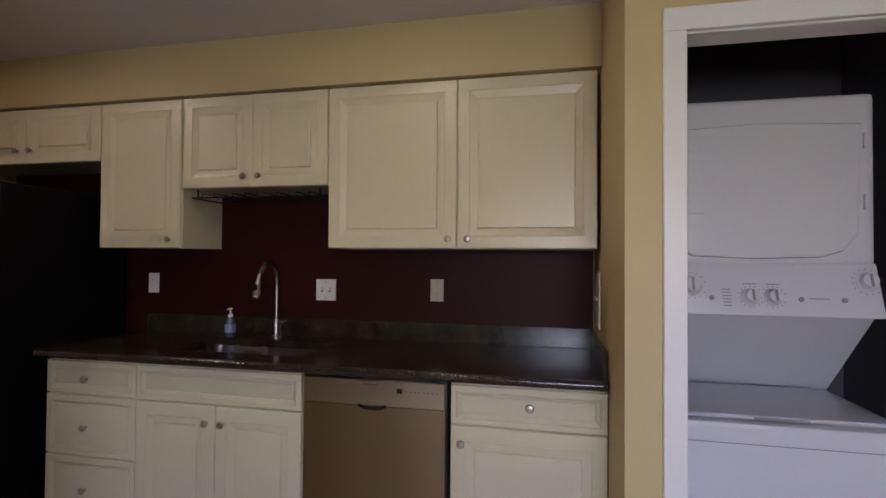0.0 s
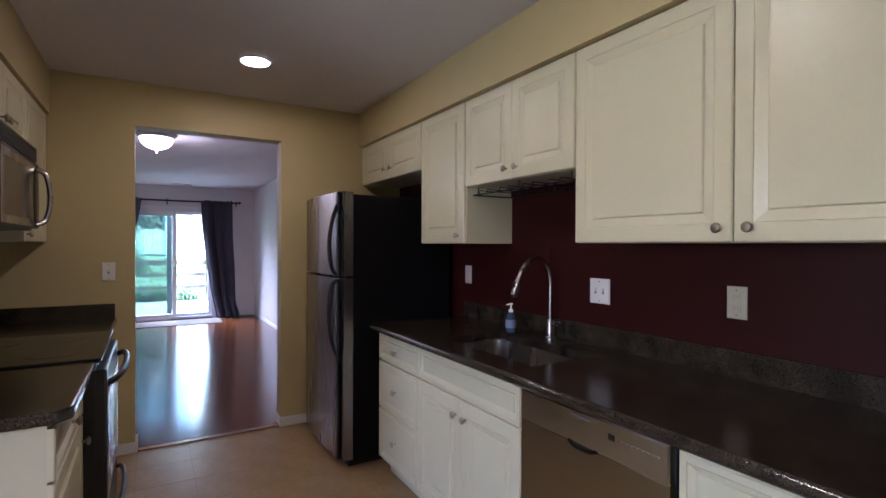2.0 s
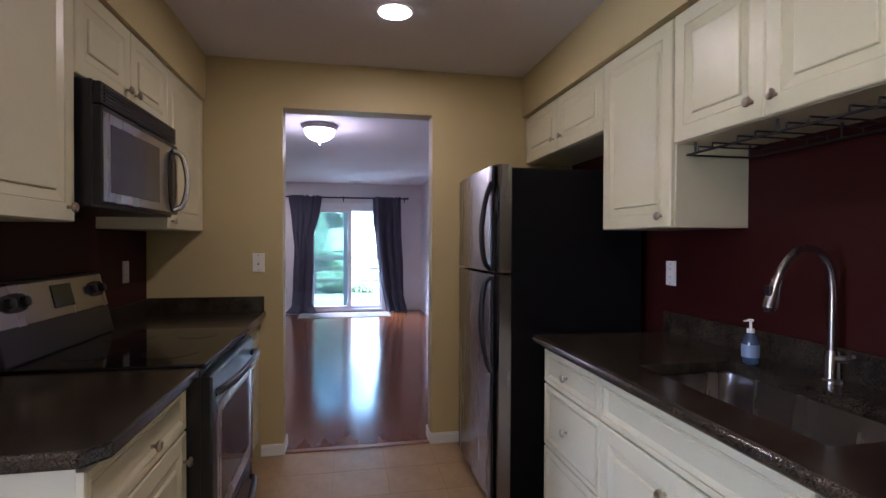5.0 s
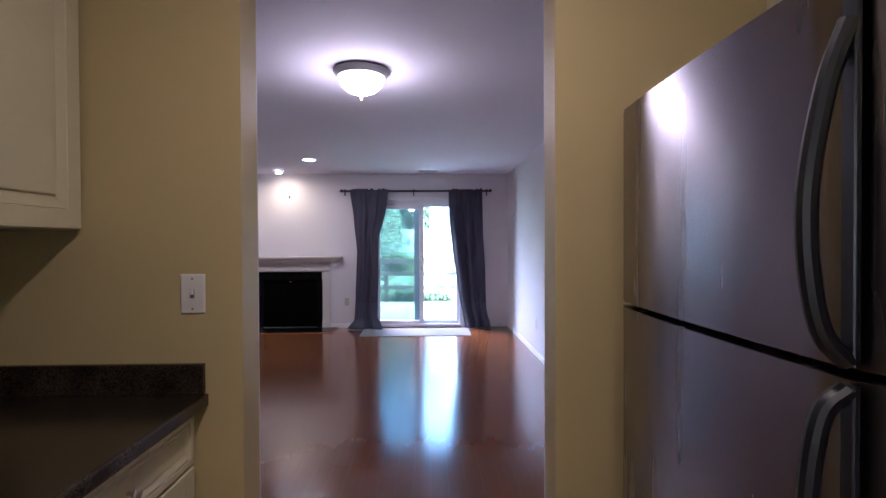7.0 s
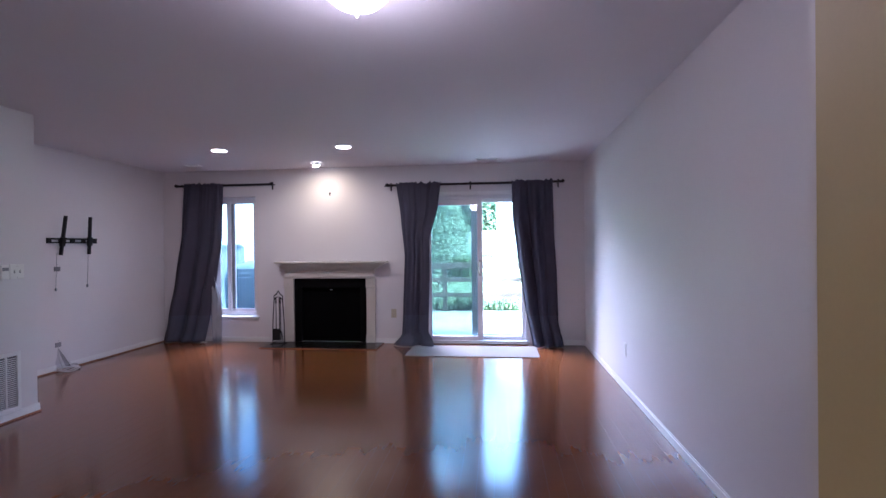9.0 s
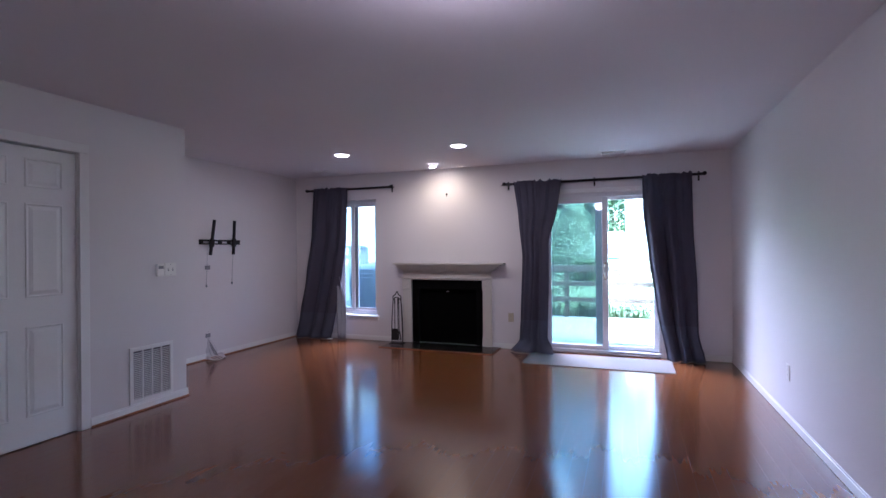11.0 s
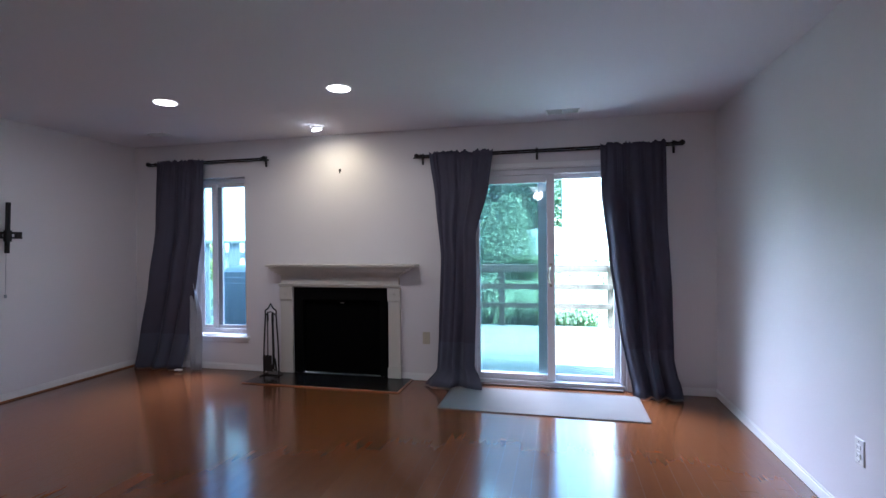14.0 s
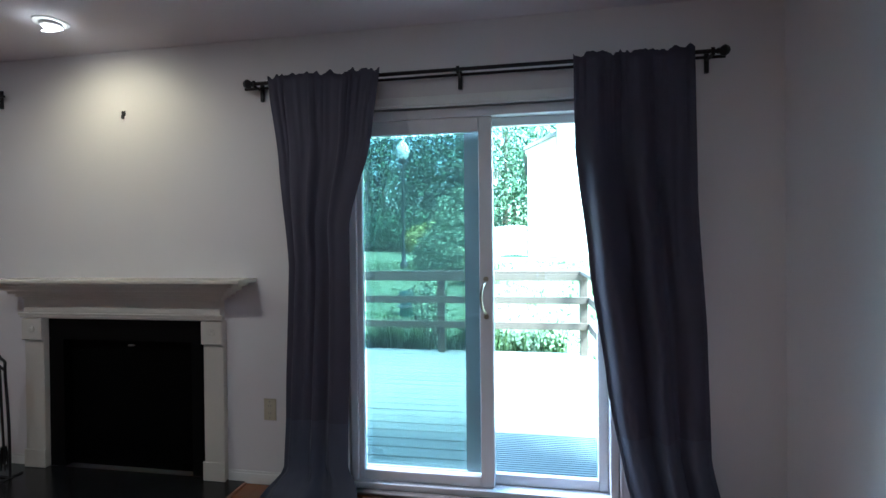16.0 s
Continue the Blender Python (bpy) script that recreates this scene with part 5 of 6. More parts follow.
steps = [(-0.060, 1.020, 1.036, -2.20, -0.90), (-0.085, 1.036, 1.052, -2.22, -0.875), (-0.110, 1.052, 1.075, -2.245, -0.845), (-0.140, 1.075, 1.100, -2.265, -0.81), (-0.160, 1.100, 1.120, -2.28, -0.77)]
part("moulding", boxes(*[(x0, x1, y, -0.001, z0, z1) for y, z0, z1, x0, x1 in steps], bevel=0.004, segments=2), M["mantel"], fp, "stepped crown moulding")
part("shelf", boxes((-2.305, -0.715, -0.180, -0.001, 1.121, 1.143), bevel=0.006, segments=2), M["mantel"], fp, "off-white mantel shelf")
hearth = thing("hearth", (0, 0, 0), "black slate hearth slab with a thin light edge strip", "hearth")
part("slab", boxes((-2.37, -0.80, 6.0, F0 - 0.001, 0.001, 0.012)), M["slate"], hearth)
part("edge_strip", boxes((-2.385, -0.785, 5.985, 6.0, 0.0, 0.011), (-2.385, -2.37, 6.0, F0 - 0.02, 0.0, 0.011), (-0.80, -0.785, 6.0, F0 - 0.02, 0.0, 0.011), bevel=0.002), M["oak"], hearth)

ft = thing("fireplace_tools", (-2.24, 6.27, 0.012), "black wrought iron fireplace tool set on a stand", "fireplace tools")
bm = bmesh.new()
tube(bm, [(-0.09, 0, 0.006), (0.09, 0, 0.006)], 0.006, 6)
for x in (-0.085, 0.085):
    tube(bm, [(x, -0.07, 0.004), (x, 0.07, 0.004)], 0.006, 6)
    tube(bm, arc([(x, 0, 0.0), (x * 0.95, 0, 0.3), (x * 0.72, 0, 0.60), (x * 0.72, 0, 0.66), (x * 0.35, 0, 0.685), (0, 0, 0.735)]), 0.0075, 8)
tube(bm, arc([(-0.06, 0.0, 0.61), (-0.02, -0.005, 0.645), (0.02, -0.005, 0.645), (0.06, 0, 0.61)]), 0.006, 6)
part("stand", bm, M["iron"], ft, smooth=True)
bm = bmesh.new()
tube(bm, [(-0.03, -0.01, 0.63), (-0.025, -0.02, 0.20)], 0.006, 6)
tube(bm, [(-0.03, -0.01, 0.65), (-0.03, -0.01, 0.56)], [0.006, 0.011], 8)
box(bm, -0.075, 0.02, -0.03, -0.022, 0.05, 0.21)
part("shovel", bm, M["iron"], ft)
bm = bmesh.new()
tube(bm, [(0.03, -0.01, 0.63), (0.025, 0.015, 0.16)], 0.006, 6)
tube(bm, [(0.03, -0.01, 0.65), (0.03, -0.01, 0.56)], [0.006, 0.011], 8)
for i in range(18):
    a = i * 0.7
    tube(bm, [(0.025 + 0.010 * math.cos(a), 0.015 + 0.010 * math.sin(a), 0.17), (0.025 + 0.030 * math.cos(a), 0.015 + 0.022 * math.sin(a), 0.04)], 0.004, 4)
part("brush", bm, M["iron"], ft)
bm = bmesh.new()
tube(bm, [(0.0, 0.02, 0.63), (0.0, 0.035, 0.06), (0.02, 0.035, 0.045)], 0.006, 6)
part("poker", bm, M["iron"], ft)


# curtains
YR = 6.365


def rod(name, x0, x1, z, brackets, label):
    ob = thing(name, (0, YR, z), label, "curtain rod")
    bm = bmesh.new()
    tube(bm, [(x0 + 0.02, 0, 0), (x1 - 0.02, 0, 0)], 0.0095, 10)
    part("pole", bm, M["iron"], ob, smooth=True)
    bm = bmesh.new()
    tube(bm, [(x0 - 0.055, 0.055, -0.008), (x1 + 0.03, 0.055, -0.008)], 0.0075, 8)
    part("back_pole", bm, M["iron"], ob, smooth=True)
    for x, s in ((x0, -1), (x1, 1)):
        bm = bmesh.new()
        lathe(bm, [(0.008, -s * 0.03), (0.014, -s * 0.02), (0.012, -s * 0.015), (0.024, 0.0), (0.026, s * 0.008), (0.018, s * 0.024), (0.004, s * 0.032)], (x, 0, 0), "x", 14)
        part("finial", bm, M["iron"], ob, smooth=True)
    for x in brackets:
        bm = boxes((x - 0.010, x + 0.010, 0.070, 0.083, -0.075, 0.035), (x - 0.006, x + 0.006, -0.008, 0.071, -0.022, -0.010), (x - 0.008, x + 0.008, -0.014, -0.006, -0.022, 0.014), bevel=0.002)
        part("bracket", bm, M["iron"], ob)
    return ob


rod("curtain_rod", -3.795, -2.37, 2.245, (-3.70, -2.385), "black curtain rod with finials above the window")
rod("curtain_rod", -0.70, 1.645, 2.185, (-0.665, 0.43, 1.60), "black curtain rod with finials above the patio door")


def curtain(name, left, right, z_top, label, folds, seed, puddle=0.0):
    """left, right: (height from top as share, x) down the two hems."""
    ob = thing(name, (0, YR, 0), label, "curtain")
    rnd = random.Random(seed)
    phase = [rnd.uniform(0, 6.28) for _ in range(4)]
    nu, nv = 190, 60

    def hem(rows, t):
        for (t0, a), (t1, b) in zip(rows, rows[1:]):
            if t <= t1:
                s = (t - t0) / (t1 - t0)
                s = s * s * (3 - 2 * s) * 0.4 + s * 0.6
                return a + (b - a) * s
        return rows[-1][1]

    bm = bmesh.new()
    grid = []
    zb = 0.010
    for j in range(nv + 1):
        t = j / nv
        z = z_top + 0.020 - (z_top + 0.020 - zb) * t
        x0, x1 = hem(left, t), hem(right, t)
        row = []
        for i in range(nu + 1):
            u = i / nu
            warp = u + 0.045 * math.sin(5 * u + phase[0] + 1.2 * t) + 0.015 * math.sin(11 * u + phase[1] + t)
            deep = (0.016 + 0.036 * min(1, t * 3.0)) * (0.75 + 0.25 * math.sin(3 * u + phase[2]))
            wave = 1.9 * noise.noise(Vector((folds * 1.9 * warp + 0.5 * t, 0.55 * t, seed * 3.1))) + 0.45 * math.sin(2 * math.pi * folds * warp + phase[3])
            fold = deep * wave + 0.012 * max(0.2, 1 - 3 * t) * noise.noise(Vector((folds * 4.5 * warp + 0.6 * t, 0.9 * t, seed))) + 0.005 * noise.noise(Vector((u * 6, t * 5, seed)))
            pleat = noise.noise(Vector((u * folds * 5.5, 0.3, seed * 1.7))) + 0.6 * noise.noise(Vector((u * folds * 11, 2.3, seed)))
            gather = 0.016 * pleat * max(0, 1 - t * 4)
            y = -0.030 - fold + gather
            dz = 0.026 * pleat * max(0, 1 - t * 14)
            if t < 0.035:
                y = (y + 0.030) * 0.7 - 0.028
            if puddle and t > 0.93:
                k = (t - 0.93) / 0.07
                y -= puddle * k * k * (1 + 0.4 * math.sin(9 * u + phase[1]))
                dz += 0.030 * k * (1 - k) * 4 * (0.5 + 0.5 * math.sin(14 * u + phase[2]))
            row.append(bm.verts.new((x0 + (x1 - x0) * u + 0.008 * math.cos(2 * math.pi * folds * warp), y, z + dz)))
        grid.append(row)
    for a, b in zip(grid, grid[1:]):
        for i in range(nu):
            bm.faces.new((a[i], b[i], b[i + 1], a[i + 1]))
    # lowest 0.40 m takes the paler cloth, painting in the bluish light there
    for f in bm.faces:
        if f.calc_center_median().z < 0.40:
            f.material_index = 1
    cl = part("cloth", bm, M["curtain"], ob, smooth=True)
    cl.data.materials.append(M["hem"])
    so = cl.modifiers.new("thick", "SOLIDIFY")
    so.thickness = 0.003
    so.offset = 1
    return ob


curtain("curtain", [(0, -3.67), (0.3, -3.74), (0.6, -3.86), (0.85, -3.98), (1, -4.04)], [(0, -3.07), (0.35, -3.10), (0.55, -3.17), (0.75, -3.25), (1, -3.36)], 2.245, "slate grey curtain hanging at the window, flaring to the floor", 3.2, 3, 0.03)
curtain("curtain", [(0, -0.58), (0.2, -0.52), (0.45, -0.47), (0.8, -0.50), (0.94, -0.52), (1, -0.63)], [(0, 0.03), (0.15, -0.01), (0.36, -0.13), (0.6, -0.13), (0.92, -0.15), (1, -0.06)], 2.185, "slate grey curtain gathered beside the patio door, pooling on the floor", 2.9, 5, 0.09)
curtain("curtain", [(0, 0.98), (0.2, 0.985), (0.45, 1.045), (0.7, 1.12), (1, 1.23)], [(0, 1.515), (0.3, 1.53), (0.6, 1.565), (0.85, 1.575), (1, 1.64)], 2.185, "slate grey curtain hanging at the edge of the patio door", 3.2, 8, 0.04)
lining = thing("curtain_lining", (0, YR, 0), "silvery lining of the window curtain folded back onto the floor", "curtain")
bm = bmesh.new()
g_ = []
for j in range(14):
    t = j / 13
    row = []
    for i in range(10):
        u = i / 9
        z = 1.15 * (1 - t) + 0.012
        row.append(bm.verts.new((-3.29 + 0.14 * u * min(1, t * 2.2) + 0.012 * math.sin(9 * u + 7 * t) + 0.05 * t, 0.0 - 0.05 * t + 0.012 * math.sin(12 * u + 5 * t), z)))
    g_.append(row)
for a, b in zip(g_, g_[1:]):
    for i in range(9):
        bm.faces.new((a[i], b[i], b[i + 1], a[i + 1]))
ll = part("cloth", bm, M["lining"], lining, smooth=True)
so = ll.modifiers.new("thick", "SOLIDIFY")
so.thickness = 0.003
tagt = thing("paper_tag", (-3.33, 6.24, 0.003), "small white tag on the curtain hem", "tag")
part("tag", boxes((-0.04, 0.04, -0.02, 0.02, 0.012, 0.028), bevel=0.003), M["white_plastic"], tagt)

rug = thing("floor_mat", (0.465, 5.975, 0), "pale grey woven mat on the floor before the patio door", "mat")
bm = boxes((-0.80, 0.80, -0.31, 0.31, 0.0, 0.008), bevel=0.003)
part("mat", bm, M["rug"], rug)
part("binding", boxes((-0.815, -0.80, -0.32, 0.32, 0.0, 0.009), (0.80, 0.815, -0.32, 0.32, 0.0, 0.009), (-0.80, 0.80, -0.32, -0.31, 0.0, 0.009), (-0.80, 0.80, 0.31, 0.32, 0.0, 0.009)), M["rug"], rug)


# ---- outdoors ----
def ground_z(x, y):
    pts = [(6.6, -0.55), (10.3, -0.42), (13, -0.06), (18, 0.58), (24, 0.80), (45, 1.6), (120, 3.0), (1500, 3.0)]
    if y <= pts[0][0]:
        return pts[0][1]
    for (a, p), (b, q) in zip(pts, pts[1:]):
        if y <= b:
            return p + (q - p) * (y - a) / (b - a)
    return 3.0


bm = bmesh.new()
xs = [-1500, -300, -90, -45, -25] + [-15 + i * 1.5 for i in range(24)] + [25, 45, 90, 300, 1500]
ysl = [F1 + 0.02, 7.5, 9] + [10.3 + i * 0.8 for i in range(24)] + [32, 38, 45, 60, 90, 120, 300, 1500]
rows_ = [[bm.verts.new((x, y, ground_z(x, y) + (0.05 * noise.noise(Vector((x * 0.4, y * 0.4, 0))) if 10 < y < 60 else 0))) for x in xs] for y in ysl]
for a, b in zip(rows_, rows_[1:]):
    for i in range(len(xs) - 1):
        bm.faces.new((a[i], a[i + 1], b[i + 1], b[i]))
structure("ground", bm, M["grass"], "uneven mown lawn rising away from the deck")
structure("ground_south", boxes((-1500, 1500, -1500, F1 + 0.02, -0.62, -0.56)), M["grass"])

DZK = -0.03
deck = thing("deck", (0, 0, 0), "weathered wooden deck behind the patio door", "deck")
part("frame", boxes((-3.9, 1.50, F1 + 0.05, 10.15, DZK - 0.25, DZK - 0.04)), M["railwood"], deck)
board = boxes((-2.7, 2.7, 0, 0.134, -0.034, 0), bevel=0.003)
b0 = part("board", board, M["deckwood"], deck)
k = 0
yb = F1 + 0.06
while yb < 10.12:
    o = b0 if k == 0 else new("board", b0.data)
    o.parent = deck
    o.location = (-1.2 + random.uniform(-0.01, 0.01), yb, DZK + random.uniform(-0.002, 0.002))
    yb += 0.146
    k += 1
dm = thing("doormat", (0.80, 7.17, DZK), "dark ribbed doormat on the deck", "doormat")
part("mat", boxes((-0.40, 0.42, -0.34, 0.30, 0.0, 0.008), bevel=0.003), M["doormat"], dm)
rib = boxes((-0.38, 0.40, 0, 0.014, 0.008, 0.013))
r0 = part("rib", rib, M["doormat"], dm)
for i in range(20):
    o = r0 if i == 0 else new("rib", r0.data)
    o.parent = dm
    o.location = (0, -0.32 + i * 0.030, 0)

rail = thing("deck_railing", (0, 10.05, DZK), "brown weathered wooden deck railing with three rails", "railing")
for x in (-3.8, -2.05, -0.32, 1.41):
    part("post", boxes((x - 0.045, x + 0.045, -0.045, 0.045, 0.0, 0.97), bevel=0.004), M["railwood"], rail)
part("cap_rail", boxes((-3.9, 1.52, -0.075, 0.075, 0.985, 1.022), bevel=0.004), M["railwood"], rail)
part("top_rail", boxes((-3.85, 1.455, -0.085, -0.047, 0.905, 0.984), bevel=0.003), M["railwood"], rail)
part("mid_rail", boxes((-3.85, 1.455, -0.085, -0.047, 0.625, 0.71), bevel=0.003), M["railwood"], rail)
part("low_rail", boxes((-3.85, 1.455, -0.085, -0.047, 0.315, 0.40), bevel=0.003), M["railwood"], rail)
for y in (-1.7, -3.2):
    part("post", boxes((1.41 - 0.045, 1.41 + 0.045, y - 0.045, y + 0.045, 0.0, 0.97), bevel=0.004), M["railwood"], rail)
part("side_cap_rail", boxes((1.36, 1.50, -3.3, -0.076, 0.985, 1.022), bevel=0.004), M["railwood"], rail)
for z in (0.625, 0.315):
    part("side_rail", boxes((1.457, 1.495, -3.3, -0.046, z, z + 0.085), bevel=0.003), M["railwood"], rail)

# street lamp and bin
LX, LY = -3.1, 19.0
lg = ground_z(LX, LY)
sl = thing("street_lamp", (LX, LY, lg), "black lamp post with a white acorn globe", "street lamp")
bm = bmesh.new()
lathe(bm, [(0.13, 0), (0.13, 0.12), (0.08, 0.2), (0.055, 0.5), (0.045, 3.15), (0.06, 3.2), (0.04, 3.25)], segments=14)
part("post", bm, M["lamp_black"], sl, smooth=True)
bm = bmesh.new()
lathe(bm, [(0.05, 3.25), (0.13, 3.32), (0.14, 3.38), (0.10, 3.42)], segments=16)
part("collar", bm, M["lamp_black"], sl, smooth=True)
bm = bmesh.new()
lathe(bm, [(0.11, 3.42), (0.19, 3.52), (0.215, 3.66), (0.19, 3.80), (0.12, 3.90), (0.06, 3.95), (0.06, 4.0), (0.075, 4.04), (0.02, 4.09)], segments=20)
part("globe", bm, M["globe"], sl, "white acorn globe", smooth=True)
bn = thing("utility_box", (-1.57, 13.2, ground_z(0, 13.2) - 0.02), "round dark green utility pedestal on the lawn", "utility pedestal")
bm = bmesh.new()
lathe(bm, [(0.13, 0), (0.13, 0.38), (0.15, 0.385), (0.15, 0.44), (0.13, 0.48), (0.04, 0.50)], segments=18)
part("body", bm, M["bin_green"], bn, smooth=True)
part("band", boxes((-0.134, 0.134, -0.134, -0.05, 0.20, 0.23)), M["grey_plastic"], bn)


# plants
def leaf_cloud(name, blobs, count, size, material, parent, seed):
    """Leaves strewn through blobs (centre, radii) as small folded quads."""
    rnd = np.random.default_rng(seed)
    weight = np.array([b[1][0] * b[1][1] * b[1][2] for b in blobs]) ** 0.67
    which = rnd.choice(len(blobs), count, p=weight / weight.sum())
    c = np.array([b[0] for b in blobs])[which]
    r = np.array([b[1] for b in blobs])[which]
    d = rnd.normal(size=(count, 3))
    d /= np.linalg.norm(d, axis=1)[:, None]
    place = c + d * r * (0.55 + 0.5 * rnd.random((count, 1)) ** 0.6)
    u = rnd.normal(size=(count, 3))
    u /= np.linalg.norm(u, axis=1)[:, None]
    w = np.cross(u, d + 0.3 * rnd.normal(size=(count, 3)))
    w /= np.linalg.norm(w, axis=1)[:, None] + 1e-9
    s = size * (0.6 + 0.8 * rnd.random((count, 1)))
    verts = np.stack([place - u * s, place - w * s * 0.45, place + u * s, place + w * s * 0.45], 1).reshape(-1, 3)
    faces = [(4 * i, 4 * i + 1, 4 * i + 2, 4 * i + 3) for i in range(count)]
    me = bpy.data.meshes.new(name)
    me.from_pydata(verts.tolist(), [], faces)
    me.materials.append(material)
    ob = new(name, me)
    ob.parent = parent
    return ob


def tree(x, y, h, spread, seed, leaf="leaf", low=0.15, count=5200, label="tall leafy green tree at the edge of the lawn"):
    rnd = random.Random(seed)
    tr = thing("tree", (x, y, ground_z(x, y) - 0.1), label, "tree", "trees behind the lawn")
    bm = bmesh.new()
    top = (rnd.uniform(-0.4, 0.4), rnd.uniform(-0.4, 0.4), h * 0.85)
    tube(bm, arc([(0, 0, 0), (0.1, 0.05, h * 0.3), (top[0] * 0.6, top[1] * 0.6, h * 0.6), top], 3), [0.22 * (1 - 0.085 * i) for i in range(10)], 8)
    blobs = []
    for i in range(16):
        t = low + (1 - low) * (i + 0.5) / 16
        a = i * 2.4 + rnd.uniform(-0.4, 0.4)
        reach = spread * (0.25 + 0.75 * math.sin(math.pi * min(1, t * 0.9 + 0.12)))
        p = (reach * 0.7 * math.cos(a), reach * 0.7 * math.sin(a), h * t)
        tube(bm, [(0, 0, h * t * 0.8), p], [0.06, 0.02], 5)
        q = reach * rnd.uniform(0.42, 0.62)
        blobs.append((p, (q, q, q * rnd.uniform(0.55, 0.85))))
    part("trunk", bm, M["bark"], tr)
    leaf_cloud("crown", blobs, count, 0.13, M[leaf], tr, seed)
    return tr


for i, (x, y, h, s) in enumerate(((-13, 38, 12, 4.2), (-9.5, 35, 11, 3.8), (-6.3, 37, 12.5, 4.2), (-3.4, 35, 11, 3.6), (-0.8, 37, 12, 4.0), (1.8, 39, 13, 3.8), (5, 43, 13, 4.4), (-17, 41, 13, 4.5), (-22, 40, 13, 5), (-11, 43, 15, 4.5), (-4.8, 43, 15, 4.6), (-0.5, 45, 15, 4.6), (-28, 42, 13, 5))):
    tree(x, y, h * 0.82, s, 20 + i, low=0.06)


def shrub(name, x, y, blobs, count, size, leaf, seed, label):
    ob = thing(name, (x, y, ground_z(x, y) - 0.05), label, "shrub")
    bm = bmesh.new()
    for i in range(7):
        a = i * 0.9
        tube(bm, [(0.05 * math.cos(a), 0.05 * math.sin(a), 0), (0.3 * math.cos(a), 0.3 * math.sin(a), 1.0)], [0.025, 0.01], 5)
    part("stems", bm, M["bark"], ob)
    leaf_cloud("foliage", blobs, count, size, M[leaf], ob, seed)


shrub("shrub", -1.15, 17.0, [((0, 0, 0.8), (1.05, 0.8, 0.8)), ((0.1, 0, 1.5), (0.85, 0.6, 0.65)), ((0.3, 0, 2.05), (0.45, 0.4, 0.45)), ((-0.6, 0, 0.6), (0.6, 0.5, 0.6)), ((-0.3, 0, 1.9), (0.3, 0.3, 0.35))], 15000, 0.042, "leaf_pale", 61, "tall feathery pale green shrub on the lawn")
shrub("shrub", -3.9, 27.0, [((0, 0, 0.7), (1.2, 0.8, 0.8)), ((0.5, 0, 1.2), (0.7, 0.6, 0.5))], 2500, 0.09, "leaf_yellow", 62, "yellow-green shrub before the trees")
for i, x in enumerate((-14, -11, -8, -6, -2.3)):
    shrub("shrub", x, 29 + (i % 3), [((0, 0, 0.9), (1.7, 1.2, 1.1)), ((0.8, 0, 1.5), (1.1, 1.0, 0.9))], 3000, 0.10, "leaf", 70 + i, "dense dark green shrub under the trees")


def tuft(bm, x, y, z, h, n, lean, rnd):
    for _ in range(n):
        a = rnd.uniform(0, 6.28)
        l = rnd.uniform(0.3, 1) * lean
        hh = h * rnd.uniform(0.6, 1.1)
        w = 0.006 + 0.006 * rnd.random()
        bx, by = x + rnd.uniform(-0.06, 0.06), y + rnd.uniform(-0.06, 0.06)
        dx, dy = math.cos(a), math.sin(a)
        p = [(bx, by, z), (bx + dx * l * 0.35, by + dy * l * 0.35, z + hh * 0.65), (bx + dx * l, by + dy * l, z + hh * (0.75 if l > 0.2 else 1))]
        sx, sy = -dy * w, dx * w
        v = [bm.verts.new(c) for c in ((p[0][0] - sx, p[0][1] - sy, p[0][2]), (p[0][0] + sx, p[0][1] + sy, p[0][2]), (p[1][0] + sx, p[1][1] + sy, p[1][2]), (p[1][0] - sx, p[1][1] - sy, p[1][2]))]
        tip = bm.verts.new(p[2])
        bm.faces.new(v)
        bm.faces.new((v[3], v[2], tip))


rnd = random.Random(9)
bm = bmesh.new()
for i in range(95):
    x = rnd.uniform(-2.4, 1.25)
    tuft(bm, x, 10.45 + rnd.uniform(-0.1, 0.35), -0.42, 0.62 + 0.25 * rnd.random(), 22, 0.35, rnd)
tagged(part("border_plants", bm, M["blade"]), "strap-leaved green plants growing along the deck edge", "plants", kind="stuff")
bm = bmesh.new()
for i in range(26):
    tuft(bm, -0.35 + rnd.uniform(-0.35, 0.35), 16.2 + rnd.uniform(-0.3, 0.3), ground_z(0, 16.2), 0.75, 26, 0.5, rnd)
tagged(part("ornamental_grass", bm, M["blade"]), "clump of arching ornamental grass on the lawn", "plants", kind="stuff")
bm = bmesh.new()
for i in range(2600):
    x, y = rnd.uniform(-6, 3.5), 10.5 + 11 * rnd.random() ** 1.5
    tuft(bm, x, y, ground_z(x, y) - 0.02, 0.07 + 0.06 * rnd.random(), 5, 0.04, rnd)
tagged(part("grass_tufts", bm, M["blade"]), "tufts of longer grass in the lawn", "grass", kind="stuff")
herb = thing("weed_patch", (0.45, 10.55, -0.42), "low leafy green plants beside the deck", "plants")
leaf_cloud("foliage", [((0, 0, 0.45), (0.75, 0.25, 0.28)), ((0.5, 0, 0.4), (0.5, 0.2, 0.22))], 1500, 0.035, M["leaf_pale"], herb, 91)
shrub("shrub", -0.75, 11.3, [((0, 0, 0.45), (0.35, 0.3, 0.45)), ((0.1, 0, 0.95), (0.22, 0.2, 0.25))], 700, 0.04, "leaf_pale", 92, "small wispy plant beyond the railing")


